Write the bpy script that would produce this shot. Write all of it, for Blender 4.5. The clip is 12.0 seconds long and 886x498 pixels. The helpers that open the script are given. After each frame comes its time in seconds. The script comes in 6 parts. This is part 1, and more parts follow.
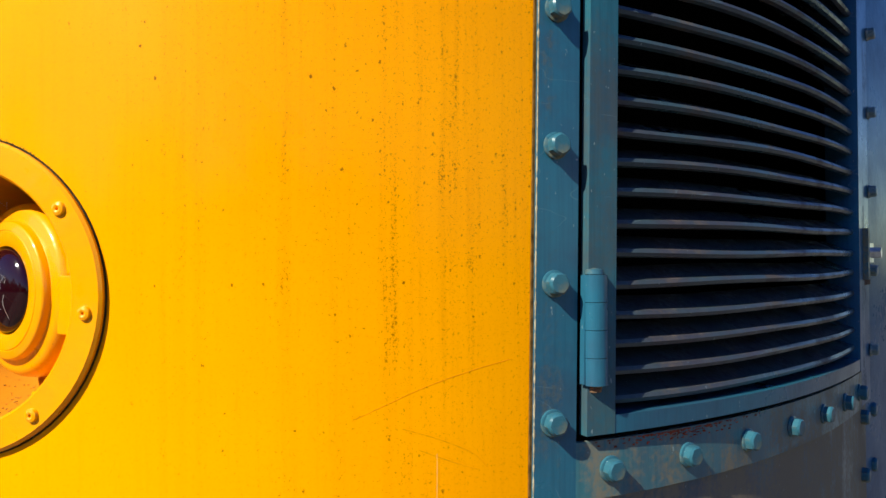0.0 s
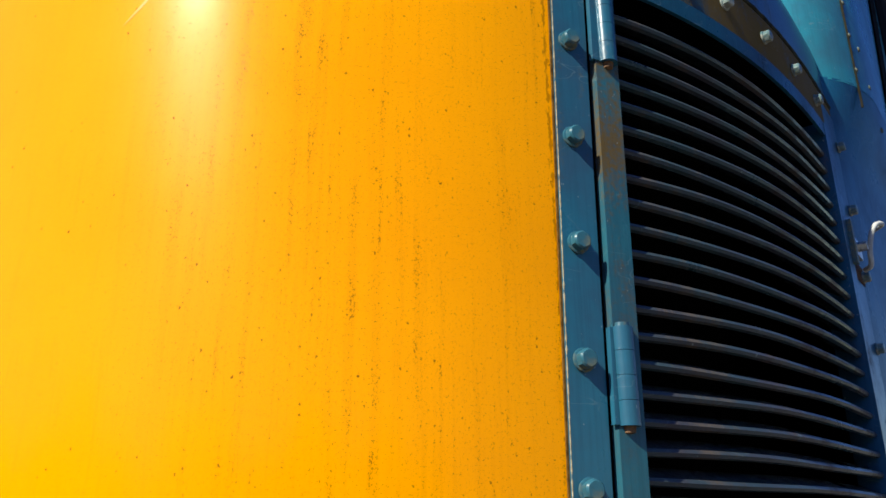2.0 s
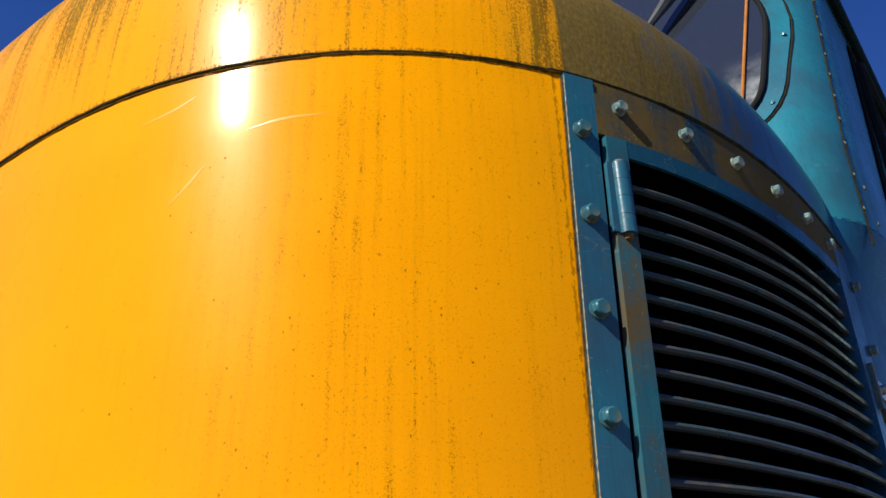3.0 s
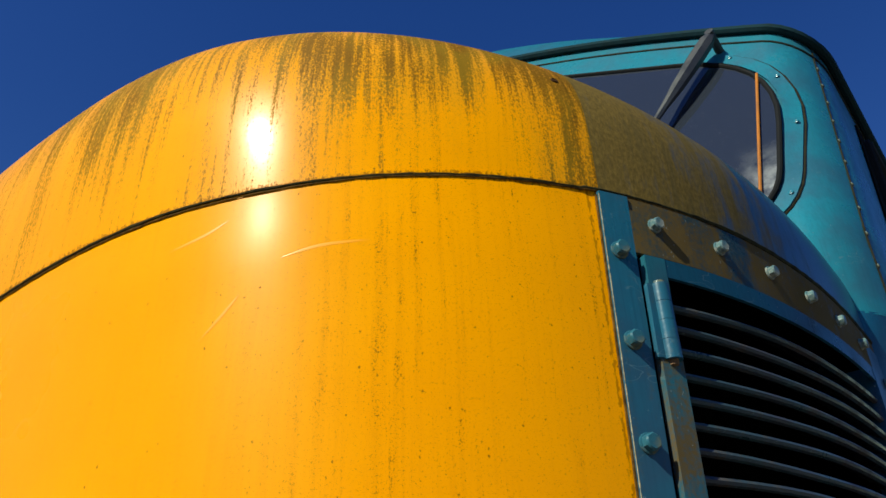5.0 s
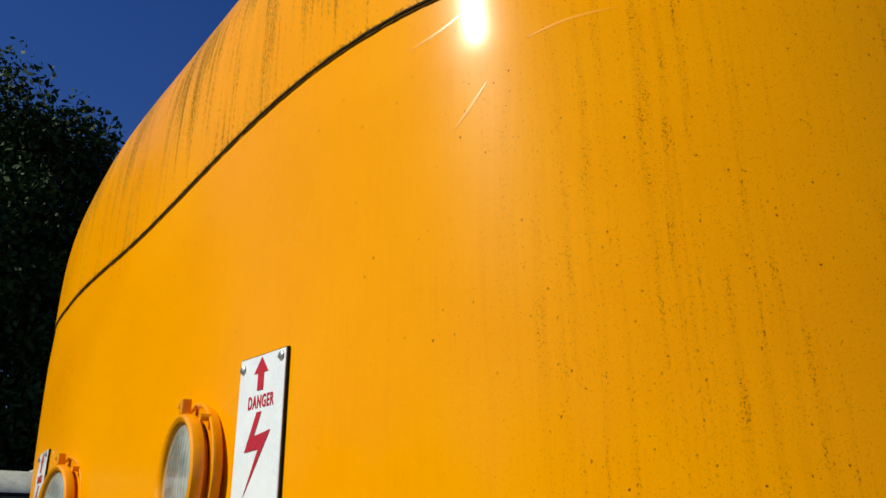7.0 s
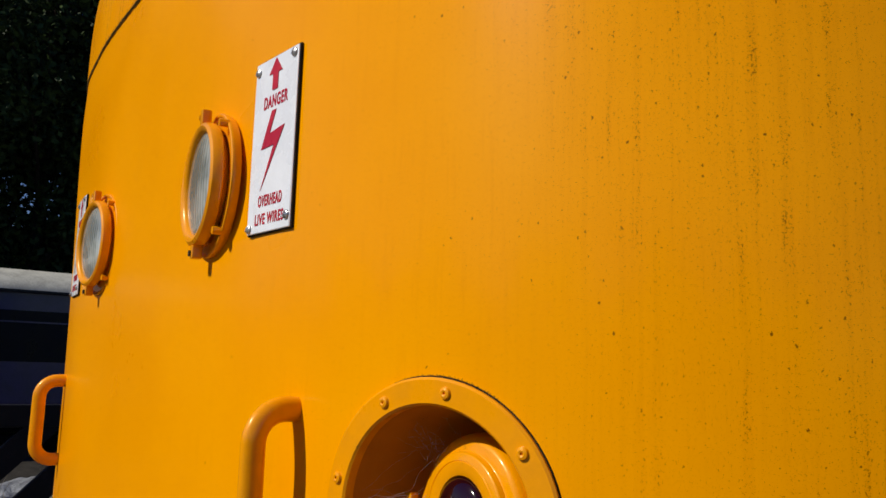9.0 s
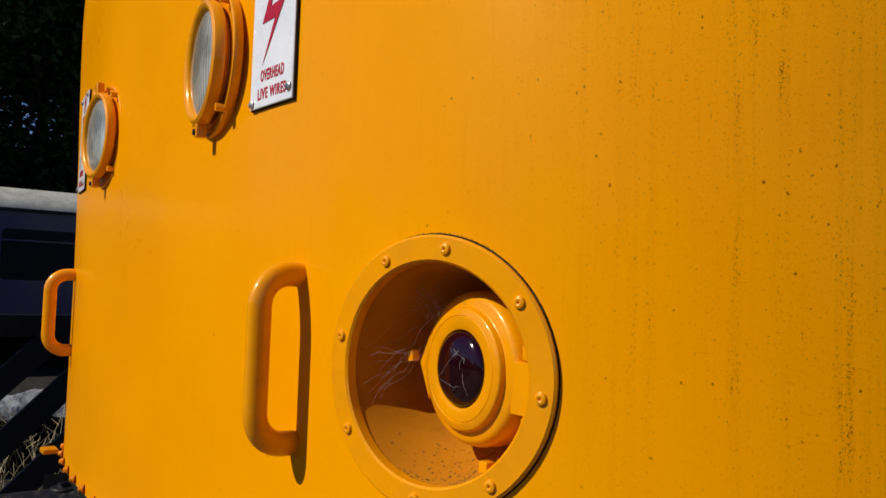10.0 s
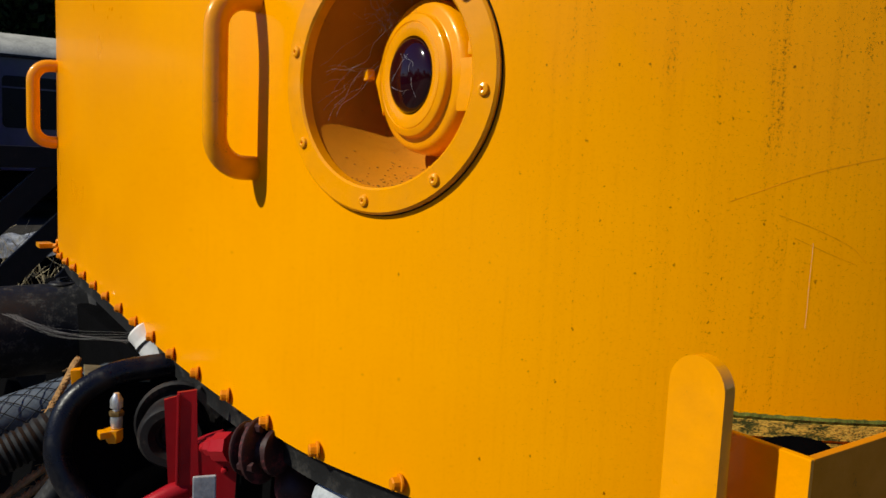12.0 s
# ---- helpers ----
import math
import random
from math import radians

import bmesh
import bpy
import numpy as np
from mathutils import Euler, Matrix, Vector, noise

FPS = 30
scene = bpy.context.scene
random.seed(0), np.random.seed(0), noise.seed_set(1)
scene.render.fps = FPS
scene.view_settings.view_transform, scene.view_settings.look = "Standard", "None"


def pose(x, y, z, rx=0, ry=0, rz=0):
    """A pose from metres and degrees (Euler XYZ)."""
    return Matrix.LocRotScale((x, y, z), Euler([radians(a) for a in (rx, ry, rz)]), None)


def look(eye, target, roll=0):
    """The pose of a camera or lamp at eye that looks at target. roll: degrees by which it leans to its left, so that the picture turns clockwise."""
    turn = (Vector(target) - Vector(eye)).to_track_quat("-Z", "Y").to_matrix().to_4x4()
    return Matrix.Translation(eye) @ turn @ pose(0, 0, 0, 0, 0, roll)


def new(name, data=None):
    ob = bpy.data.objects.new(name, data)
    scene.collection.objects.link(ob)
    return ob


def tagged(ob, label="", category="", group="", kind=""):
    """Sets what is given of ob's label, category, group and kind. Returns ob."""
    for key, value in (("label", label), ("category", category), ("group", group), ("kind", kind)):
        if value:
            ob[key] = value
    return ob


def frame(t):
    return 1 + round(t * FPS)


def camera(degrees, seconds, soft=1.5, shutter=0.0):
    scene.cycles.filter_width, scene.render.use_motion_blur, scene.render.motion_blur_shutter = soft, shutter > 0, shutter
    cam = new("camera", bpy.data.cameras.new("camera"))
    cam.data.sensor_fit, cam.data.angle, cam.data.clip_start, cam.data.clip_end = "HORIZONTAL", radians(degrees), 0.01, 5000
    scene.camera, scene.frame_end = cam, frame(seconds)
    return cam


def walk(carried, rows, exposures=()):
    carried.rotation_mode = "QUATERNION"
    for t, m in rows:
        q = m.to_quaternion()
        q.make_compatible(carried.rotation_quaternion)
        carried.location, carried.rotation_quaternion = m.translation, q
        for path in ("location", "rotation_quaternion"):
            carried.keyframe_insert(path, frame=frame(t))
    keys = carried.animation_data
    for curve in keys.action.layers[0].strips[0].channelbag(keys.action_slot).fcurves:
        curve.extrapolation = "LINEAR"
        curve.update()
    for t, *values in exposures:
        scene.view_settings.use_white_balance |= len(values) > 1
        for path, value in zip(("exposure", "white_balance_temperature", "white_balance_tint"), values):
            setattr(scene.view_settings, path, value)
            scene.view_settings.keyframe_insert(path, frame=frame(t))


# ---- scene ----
cam = camera(57.45, 12.0)
PATH = [
    (0, (1.5217, -0.2634, 1.7408), (0.3691, 1.3707, 1.7736), -0.23),
    (0.5, (1.5257, -0.2685, 1.8031), (0.3729, 1.3460, 2.0568), -0.19),
    (1, (1.5332, -0.2800, 1.8436), (0.4005, 1.3122, 2.2697), -0.44),
    (1.5, (1.5439, -0.2995, 1.8777), (0.3998, 1.2358, 2.4555), -0.40),
    (2, (1.5491, -0.3194, 1.9148), (0.4239, 1.1848, 2.6015), -0.37),
    (2.5, (1.5564, -0.3522, 1.9532), (0.4505, 1.0979, 2.7743), -0.52),
    (3, (1.5629, -0.3748, 1.9763), (0.4841, 1.0380, 2.8930), -1.10),
    (3.5, (1.5652, -0.3963, 1.9996), (0.5027, 0.9850, 2.9810), -1.35),
    (3.7, (1.5614, -0.4005, 2.0118), (0.5098, 0.9711, 3.0183), -1.57),
    (5.3, (1.5283, -0.4340, 2.0595), (0.4995, 0.9274, 3.1026), -2.14),
    (5.5, (1.5169, -0.4434, 2.0579), (0.4653, 0.8988, 3.1032), -1.55),
    (6, (1.4840, -0.4527, 2.0475), (0.3220, 0.8085, 3.0768), -0.11),
    (6.5, (1.4518, -0.4535, 2.0306), (0.1108, 0.7216, 2.9365), -0.14),
    (7, (1.4425, -0.4387, 2.0022), (-0.0208, 0.7245, 2.7133), -0.43),
    (7.2, (1.4345, -0.4273, 1.9836), (-0.0597, 0.7275, 2.6422), -0.13),
    (8.8, (1.4347, -0.3955, 1.8693), (-0.1669, 0.7542, 2.2054), 1.43),
    (9, (1.4343, -0.3904, 1.8535), (-0.1692, 0.7673, 2.1514), 1.63),
    (9.5, (1.4378, -0.3884, 1.8188), (-0.1726, 0.7821, 2.0097), 1.69),
    (10, (1.4451, -0.3910, 1.7899), (-0.1771, 0.7734, 1.9017), 1.89),
    (10.5, (1.4475, -0.3858, 1.7613), (-0.1778, 0.7789, 1.8022), 2.28),
    (11, (1.4535, -0.3885, 1.7214), (-0.1787, 0.7657, 1.6598), 2.95),
    (11.5, (1.4711, -0.3778, 1.6742), (-0.1580, 0.7678, 1.4909), 2.69),
    (12, (1.4925, -0.3483, 1.6410), (-0.1245, 0.8065, 1.4131), 2.66),
]
EXPOSURES = [(0, 1.0, 6800, 2), (0.5, 0.96, 6800, 2), (1.5, 0.94, 6800, 2), (2.5, 0.83, 6800, 3), (3.7, 0.58, 6800, -2), (5.5, 0.53, 6800, -13), (6.0, 0.51, 6800, -17), (6.5, 0.38, 6800, -18), (7.2, 0.13, 6800, 2), (9.5, 0.02, 6700, 7), (10.5, 0.02, 6700, 6), (11.5, 0.04, 6700, 8), (12, 0.17, 6700, 3)]
walk(cam, [(t, look(eye, target, roll)) for t, eye, target, roll in PATH], EXPOSURES)


# ---- light ----
SUN_AZ, SUN_EL = -99.0, 40.5
sun_dir = Vector((math.cos(radians(SUN_EL)) * math.cos(radians(SUN_AZ)), math.cos(radians(SUN_EL)) * math.sin(radians(SUN_AZ)), math.sin(radians(SUN_EL))))
world = bpy.data.worlds.new("sky")
scene.world = world
world.use_nodes = True
wn = world.node_tree.nodes
wn.clear()
sky = wn.new("ShaderNodeTexSky")
sky.sky_type, sky.sun_disc = "NISHITA", False
sky.sun_elevation, sky.sun_rotation = radians(SUN_EL), radians(90 - SUN_AZ)
sky.air_density, sky.dust_density, sky.ozone_density = 1.0, 0.2, 2.2
bg = wn.new("ShaderNodeBackground")
bg.inputs["Strength"].default_value = 0.071
wo = wn.new("ShaderNodeOutputWorld")
hue = wn.new("ShaderNodeHueSaturation")
hue.inputs["Saturation"].default_value = 1.36
hue.inputs["Hue"].default_value = 0.527
world.node_tree.links.new(sky.outputs[0], hue.inputs["Color"])
world.node_tree.links.new(hue.outputs[0], bg.inputs[0])
world.node_tree.links.new(bg.outputs[0], wo.inputs[0])
sun = new("sun", bpy.data.lights.new("sun", "SUN"))
sun.data.energy, sun.data.angle, sun.data.color = 3.94, radians(0.53), (1.0, 0.95, 0.86)
sun.matrix_world = look(sun_dir * 20, (0, 0, 0))


# ---- materials ----
class Mat:
    """A small builder for node materials."""

    def __init__(self, name, color=(0.5, 0.5, 0.5), rough=0.5, metal=0.0, coat=0.0, coat_rough=0.1):
        self.m = bpy.data.materials.new(name)
        self.m.use_nodes = True
        self.t = self.m.node_tree
        self.b = self.t.nodes["Principled BSDF"]
        self.set("Base Color", (*color, 1.0))
        self.set("Roughness", rough)
        self.set("Metallic", metal)
        self.set("Coat Weight", coat)
        self.set("Coat Roughness", coat_rough)
        self.color = color

    def set(self, key, value):
        self.b.inputs[key].default_value = value

    def node(self, kind, **inputs):
        n = self.t.nodes.new(kind)
        for k, v in inputs.items():
            k = int(k[1:]) if k[0] == "i" and k[1:].isdigit() else k.replace("_", " ")
            if isinstance(v, bpy.types.NodeSocket):
                self.t.links.new(v, n.inputs[k])
            else:
                n.inputs[k].default_value = v
        return n

    def link(self, out, key):
        self.t.links.new(out, self.b.inputs[key])

    def coords(self, uv=False, scale=(1, 1, 1), shift=(0, 0, 0)):
        tc = self.node("ShaderNodeTexCoord")
        mp = self.node("ShaderNodeMapping", Vector=tc.outputs["UV" if uv else "Object"], Scale=scale, Location=shift)
        return mp.outputs[0]

    def noise(self, vec, scale=1.0, detail=3.0, rough=0.55):
        return self.node("ShaderNodeTexNoise", Vector=vec, Scale=scale, Detail=detail, Roughness=rough).outputs["Fac"]

    def step(self, fac, lo, hi, a=0.0, b=1.0):
        n = self.node("ShaderNodeMapRange", Value=fac)
        n.interpolation_type = "SMOOTHSTEP"
        for k, v in (("From Min", lo), ("From Max", hi), ("To Min", a), ("To Max", b)):
            n.inputs[k].default_value = v
        return n.outputs[0]

    def math(self, op, a, b=0.0):
        n = self.node("ShaderNodeMath", i0=a, i1=b)
        n.operation = op
        return n.outputs[0]

    def mix(self, fac, a, b):
        n = self.t.nodes.new("ShaderNodeMix")
        n.data_type = "RGBA"
        for sock, v in ((n.inputs[0], fac), (n.inputs[6], a), (n.inputs[7], b)):
            if isinstance(v, bpy.types.NodeSocket):
                self.t.links.new(v, sock)
            else:
                sock.default_value = (*v, 1.0) if isinstance(v, tuple) and len(v) == 3 else v
        return n.outputs[2]

    def bump(self, height, strength=0.2, dist=0.001):
        n = self.node("ShaderNodeBump", Height=height, Strength=strength, Distance=dist)
        self.link(n.outputs[0], "Normal")


YELLOW = (0.86, 0.335, 0.002)


def yellow_skin(name, moss):
    """Weathered glossy rail yellow on the skin: u runs round the nose, v up it, in metres."""
    coat = 0.135
    m = Mat(name, YELLOW, 0.3, coat=coat, coat_rough=0.125)
    m.set("Specular IOR Level", 0.065)
    m.set("Specular Tint", (1.0, 0.95, 0.85, 1.0))
    m.set("Anisotropic", 0.4)
    m.set("Anisotropic Rotation", 0.25)
    tangent = m.node("ShaderNodeTangent")
    tangent.direction_type = "UV_MAP"
    m.link(tangent.outputs[0], "Tangent")
    uv = m.coords(True)
    xyz = m.node("ShaderNodeSeparateXYZ", i0=uv)
    u, v = xyz.outputs[0], xyz.outputs[1]
    near = m.math("MULTIPLY", m.step(m.math("SUBTRACT", u, m.step(v, 2.2, 1.6, 0.0, 0.15)), 0.70, 1.06), m.step(v, 1.25, 1.80, 0.42, 1.0))
    # dirt runs down in thin wandering columns
    sway = m.math("MULTIPLY", m.noise(m.coords(True, (1, 5, 1)), 1.0, 2), 0.010)
    wander = m.node("ShaderNodeCombineXYZ", i0=m.math("MULTIPLY", m.math("ADD", u, sway), 74.0), i1=m.math("MULTIPLY", v, 1.5)).outputs[0]
    runs = m.noise(wander, 1.0, 3, 0.7)
    cols = m.step(runs, 0.47, 0.66)
    blotch = m.noise(uv, 3.0, 4)
    col = m.mix(m.step(blotch, 0.3, 0.7), (0.845, 0.312, 0.0), (0.885, 0.340, 0.0))
    col = m.mix(m.math("MULTIPLY", m.math("MULTIPLY", cols, m.math("ADD", near, 0.2)), 0.10), col, (0.52, 0.17, 0.0))
    veil = m.noise(m.coords(True, (170, 9, 1), (4, 4, 0)), 1.0, 4, 0.75)
    col = m.mix(m.math("MULTIPLY", m.step(veil, 0.50, 0.74), 0.22), col, (0.70, 0.235, 0.0))
    mottle = m.noise(m.coords(True, (420, 330, 1), (1, 6, 0)), 1.0, 3, 0.8)
    col = m.mix(m.math("MULTIPLY", m.step(mottle, 0.50, 0.72), 0.22), col, (0.62, 0.20, 0.0))
    jit = m.node("ShaderNodeTexNoise", Vector=uv, Scale=520.0, Detail=2.0)
    bent_uv = m.node("ShaderNodeVectorMath", i0=uv, i1=m.node("ShaderNodeVectorMath", i0=jit.outputs["Color"], i1=(0.0040, 0.0056, 0.0)).outputs[0])
    bent_uv.operation = "ADD"
    bent_uv.inputs[1].links[0].from_node.operation = "MULTIPLY"
    clump = m.step(m.noise(m.coords(True, (60, 20, 1), (2, 9, 0)), 1.0, 3, 0.6), 0.44, 0.66)
    thick = m.math("MULTIPLY", m.math("MULTIPLY", cols, m.math("ADD", near, 0.08)), m.math("ADD", clump, 0.30))
    # crumbs of dirt with ragged outlines, and finer dust between them
    crumb = m.noise(m.coords(True, (430, 300, 1), (3, 1, 0)), 1.0, 5, 0.82)
    speck = m.step(m.math("ADD", crumb, m.math("ADD", m.math("MULTIPLY", thick, 0.060), m.math("MULTIPLY", near, 0.036))), 0.645, 0.665)
    dust = m.noise(m.coords(True, (720, 520, 1), (7, 2, 0)), 1.0, 3, 0.75)
    fine_speck = m.step(m.math("ADD", dust, m.math("ADD", m.math("MULTIPLY", thick, 0.065), m.math("MULTIPLY", near, 0.040))), 0.700, 0.728)
    speck = m.math("MAXIMUM", speck, m.math("MULTIPLY", fine_speck, 0.7))
    for cell, keep, spread, radius in ((0.0062, 0.026, 0.034, 0.15), (0.016, 0.11, 0.04, 0.075)):
        mp = m.node("ShaderNodeMapping", Vector=bent_uv.outputs[0], Scale=(1 / cell, 0.75 / cell, 1))
        vor = m.node("ShaderNodeTexVoronoi", Vector=mp.outputs[0], Scale=1.0)
        vor.voronoi_dimensions = "2D"
        pick = m.node("ShaderNodeSeparateColor", i0=vor.outputs["Color"])
        dense = m.math("ADD", m.math("MULTIPLY", m.math("ADD", near, 0.20), keep), m.math("MULTIPLY", thick, spread))
        size = m.math("MULTIPLY", m.math("ADD", pick.outputs[1], 0.35), radius)
        spot = m.math("MULTIPLY", m.step(m.math("SUBTRACT", size, vor.outputs["Distance"]), 0.0, 0.08), m.math("LESS_THAN", pick.outputs[0], dense))
        speck = m.math("MAXIMUM", speck, spot)
    # brown lint along the joint and beside the bolted frame
    off = m.math("ABSOLUTE", m.math("SUBTRACT", v, 2.641))
    lint = m.math("SUBTRACT", m.noise(m.coords(True, (260, 120, 1)), 1.0, 4, 0.7), m.math("MULTIPLY", off, 26.0))
    speck = m.math("MAXIMUM", speck, m.math("MULTIPLY", m.step(lint, 0.36, 0.5), 0.75))
    rim = m.math("SUBTRACT", m.noise(m.coords(True, (240, 90, 1), (5, 2, 0)), 1.0, 4, 0.65), m.math("MULTIPLY", m.math("ABSOLUTE", m.math("SUBTRACT", u, 1.302)), 55.0))
    speck = m.math("MAXIMUM", speck, m.math("MULTIPLY", m.step(rim, 0.38, 0.5), 0.6))
    col = m.mix(m.math("MULTIPLY", speck, 0.88), col, (0.125, 0.030, 0.0))
    if not moss:
        # green growth along the upper edge of the tail lamp's ring
        du, dv = m.math("SUBTRACT", u, 0.806), m.math("SUBTRACT", v, 1.715)
        r = m.math("SQRT", m.math("ADD", m.math("MULTIPLY", du, du), m.math("MULTIPLY", dv, dv)))
        high = m.math("MULTIPLY", m.math("ADD", m.math("MULTIPLY", du, 0.8), dv), 1.6)
        ring = m.math("ADD", m.math("SUBTRACT", m.noise(m.coords(True, (520, 520, 1)), 1.0, 3, 0.7), m.math("MULTIPLY", m.math("SUBTRACT", r, 0.132), 75.0)), high)
        ring = m.math("MULTIPLY", m.step(ring, 0.50, 0.62), m.math("LESS_THAN", r, 0.16))
        col = m.mix(m.math("MULTIPLY", ring, 0.85), col, (0.06, 0.05, 0.006))
    rough = m.math("ADD", m.step(blotch, 0.3, 0.75, 0.27, 0.36), m.math("MULTIPLY", speck, 0.3))
    dull = m.math("MULTIPLY", speck, 0.8)
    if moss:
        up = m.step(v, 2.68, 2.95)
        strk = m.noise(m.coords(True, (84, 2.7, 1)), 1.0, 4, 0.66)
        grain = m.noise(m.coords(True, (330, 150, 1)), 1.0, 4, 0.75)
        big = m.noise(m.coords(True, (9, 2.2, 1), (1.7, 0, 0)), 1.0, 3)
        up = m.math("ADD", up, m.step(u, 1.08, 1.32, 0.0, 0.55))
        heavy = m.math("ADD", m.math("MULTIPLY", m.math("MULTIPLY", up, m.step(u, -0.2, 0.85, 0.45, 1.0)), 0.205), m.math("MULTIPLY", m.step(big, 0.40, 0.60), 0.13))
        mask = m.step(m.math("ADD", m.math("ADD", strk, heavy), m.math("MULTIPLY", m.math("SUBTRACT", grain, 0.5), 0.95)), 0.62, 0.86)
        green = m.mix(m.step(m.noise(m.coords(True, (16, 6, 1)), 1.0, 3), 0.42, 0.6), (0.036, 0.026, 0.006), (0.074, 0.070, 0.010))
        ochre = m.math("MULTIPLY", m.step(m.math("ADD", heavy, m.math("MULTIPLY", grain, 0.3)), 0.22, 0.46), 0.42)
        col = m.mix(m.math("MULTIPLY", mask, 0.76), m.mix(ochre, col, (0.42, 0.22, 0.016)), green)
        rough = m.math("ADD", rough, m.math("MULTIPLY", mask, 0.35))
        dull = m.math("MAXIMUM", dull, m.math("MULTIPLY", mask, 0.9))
    m.link(m.math("MULTIPLY", m.math("SUBTRACT", 1.0, dull), coat), "Coat Weight")
    m.link(col, "Base Color")
    m.link(rough, "Roughness")
    fine = m.noise(m.coords(True, (500, 400, 1)), 1.0, 2, 0.6)
    m.bump(m.math("ADD", m.noise(uv, 9.0, 2), m.math("ADD", m.math("MULTIPLY", fine, 0.012), m.math("MULTIPLY", speck, 0.05))), 0.20, 0.0016)
    return m.m


def paint(name, color, rough=0.35, coat=0.4, wear=(0.12, 0.09, 0.06), worn=0.3, scale=14.0, coat_rough=0.12):
    """Brushed, chipped and dirty gloss paint on steel."""
    m = Mat(name, color, rough, coat=coat, coat_rough=coat_rough)
    m.set("Specular Tint", tuple(0.3 + 0.7 * c / max(color) for c in color) + (1.0,))
    co = m.coords()
    a = m.noise(co, scale, 5, 0.6)
    b = m.noise(co, scale * 14, 2)
    dark = tuple(c * 0.9 for c in color)
    col = m.mix(m.step(a, 0.35, 0.7), color, dark)
    chip = m.math("MULTIPLY", m.step(m.math("ADD", a, m.math("MULTIPLY", b, 0.5)), 0.93, 1.03), worn)
    col = m.mix(chip, col, wear)
    m.link(col, "Base Color")
    m.link(m.step(a, 0.3, 0.75, rough, min(1.0, rough + 0.2)), "Roughness")
    m.bump(m.math("ADD", a, m.math("MULTIPLY", b, 0.25)), 0.3, 0.002)
    return m.m


def teal_skin(name, grime, base=(0.012, 0.125, 0.165), worn=(0.09, 0.075, 0.045), gloss=1.0, above=0.0):
    """Teal blue paint; grime lies on it in streaks and brown patches."""
    m = Mat(name, base, 0.3, coat=0.4, coat_rough=0.14)
    co = m.coords()
    a = m.noise(co, 9.0, 5, 0.62)
    strk = m.noise(m.coords(False, (22, 22, 1.6)), 1.0, 4, 0.6)
    fine = m.noise(co, 190.0, 2)
    col = m.mix(m.step(a, 0.35, 0.7), tuple(c * 1.12 for c in base), (base[0] * 1.5, base[1] * 0.74, base[2] * 0.8))
    brush = m.noise(m.coords(False, (260, 260, 7)), 1.0, 3, 0.7)
    col = m.mix(m.math("MULTIPLY", m.step(brush, 0.42, 0.68), 0.28), col, tuple(c * 0.55 for c in base))
    line = m.math("ABSOLUTE", m.math("SUBTRACT", m.noise(m.coords(False, (16, 16, 44), (2, 5, 1)), 1.0, 1.5), 0.5))
    line = m.math("MULTIPLY", m.step(line, 0.007, 0.002), m.step(m.noise(co, 14.0, 3), 0.52, 0.6))
    col = m.mix(m.math("MULTIPLY", line, 0.30), col, (0.16, 0.24, 0.26))
    mask = m.step(m.math("ADD", m.math("MULTIPLY", strk, 0.55), m.math("ADD", m.math("MULTIPLY", a, 0.35), m.math("MULTIPLY", fine, 0.25))), 0.70 - 0.30 * grime, 0.84 - 0.26 * grime)
    if above:
        # rust has run down from the top only so far
        mask = m.math("MULTIPLY", mask, m.step(m.math("ADD", m.node("ShaderNodeSeparateXYZ", i0=co).outputs[2], m.math("MULTIPLY", a, 0.3)), above, above + 0.3, 0.25, 1.0))
        mask = m.math("MULTIPLY", mask, m.step(m.node("ShaderNodeSeparateXYZ", i0=co).outputs[2], above + 0.34, above + 0.29))
    col = m.mix(m.math("MULTIPLY", mask, min(0.95, 0.3 + 0.75 * grime)), col, worn)
    m.link(m.math("SUBTRACT", 0.25 * gloss, m.math("MULTIPLY", mask, 0.24 * gloss)), "Coat Weight")
    m.link(m.math("SUBTRACT", 0.32 * gloss, m.math("MULTIPLY", mask, 0.24 * gloss)), "Specular IOR Level")
    pale = m.step(m.noise(m.coords(False, (210, 210, 130)), 1.0, 2), 0.715, 0.75)
    col = m.mix(m.math("MULTIPLY", pale, 0.5), col, (0.30, 0.36, 0.36))
    m.link(col, "Base Color")
    m.link(m.math("ADD", m.step(a, 0.3, 0.7, 0.26, 0.4), m.math("MULTIPLY", mask, 0.4)), "Roughness")
    m.bump(m.math("ADD", m.math("ADD", m.noise(co, 30, 3), m.math("MULTIPLY", brush, 0.15)), m.math("MULTIPLY", fine, 0.2)), 0.4, 0.0016)
    return m.m


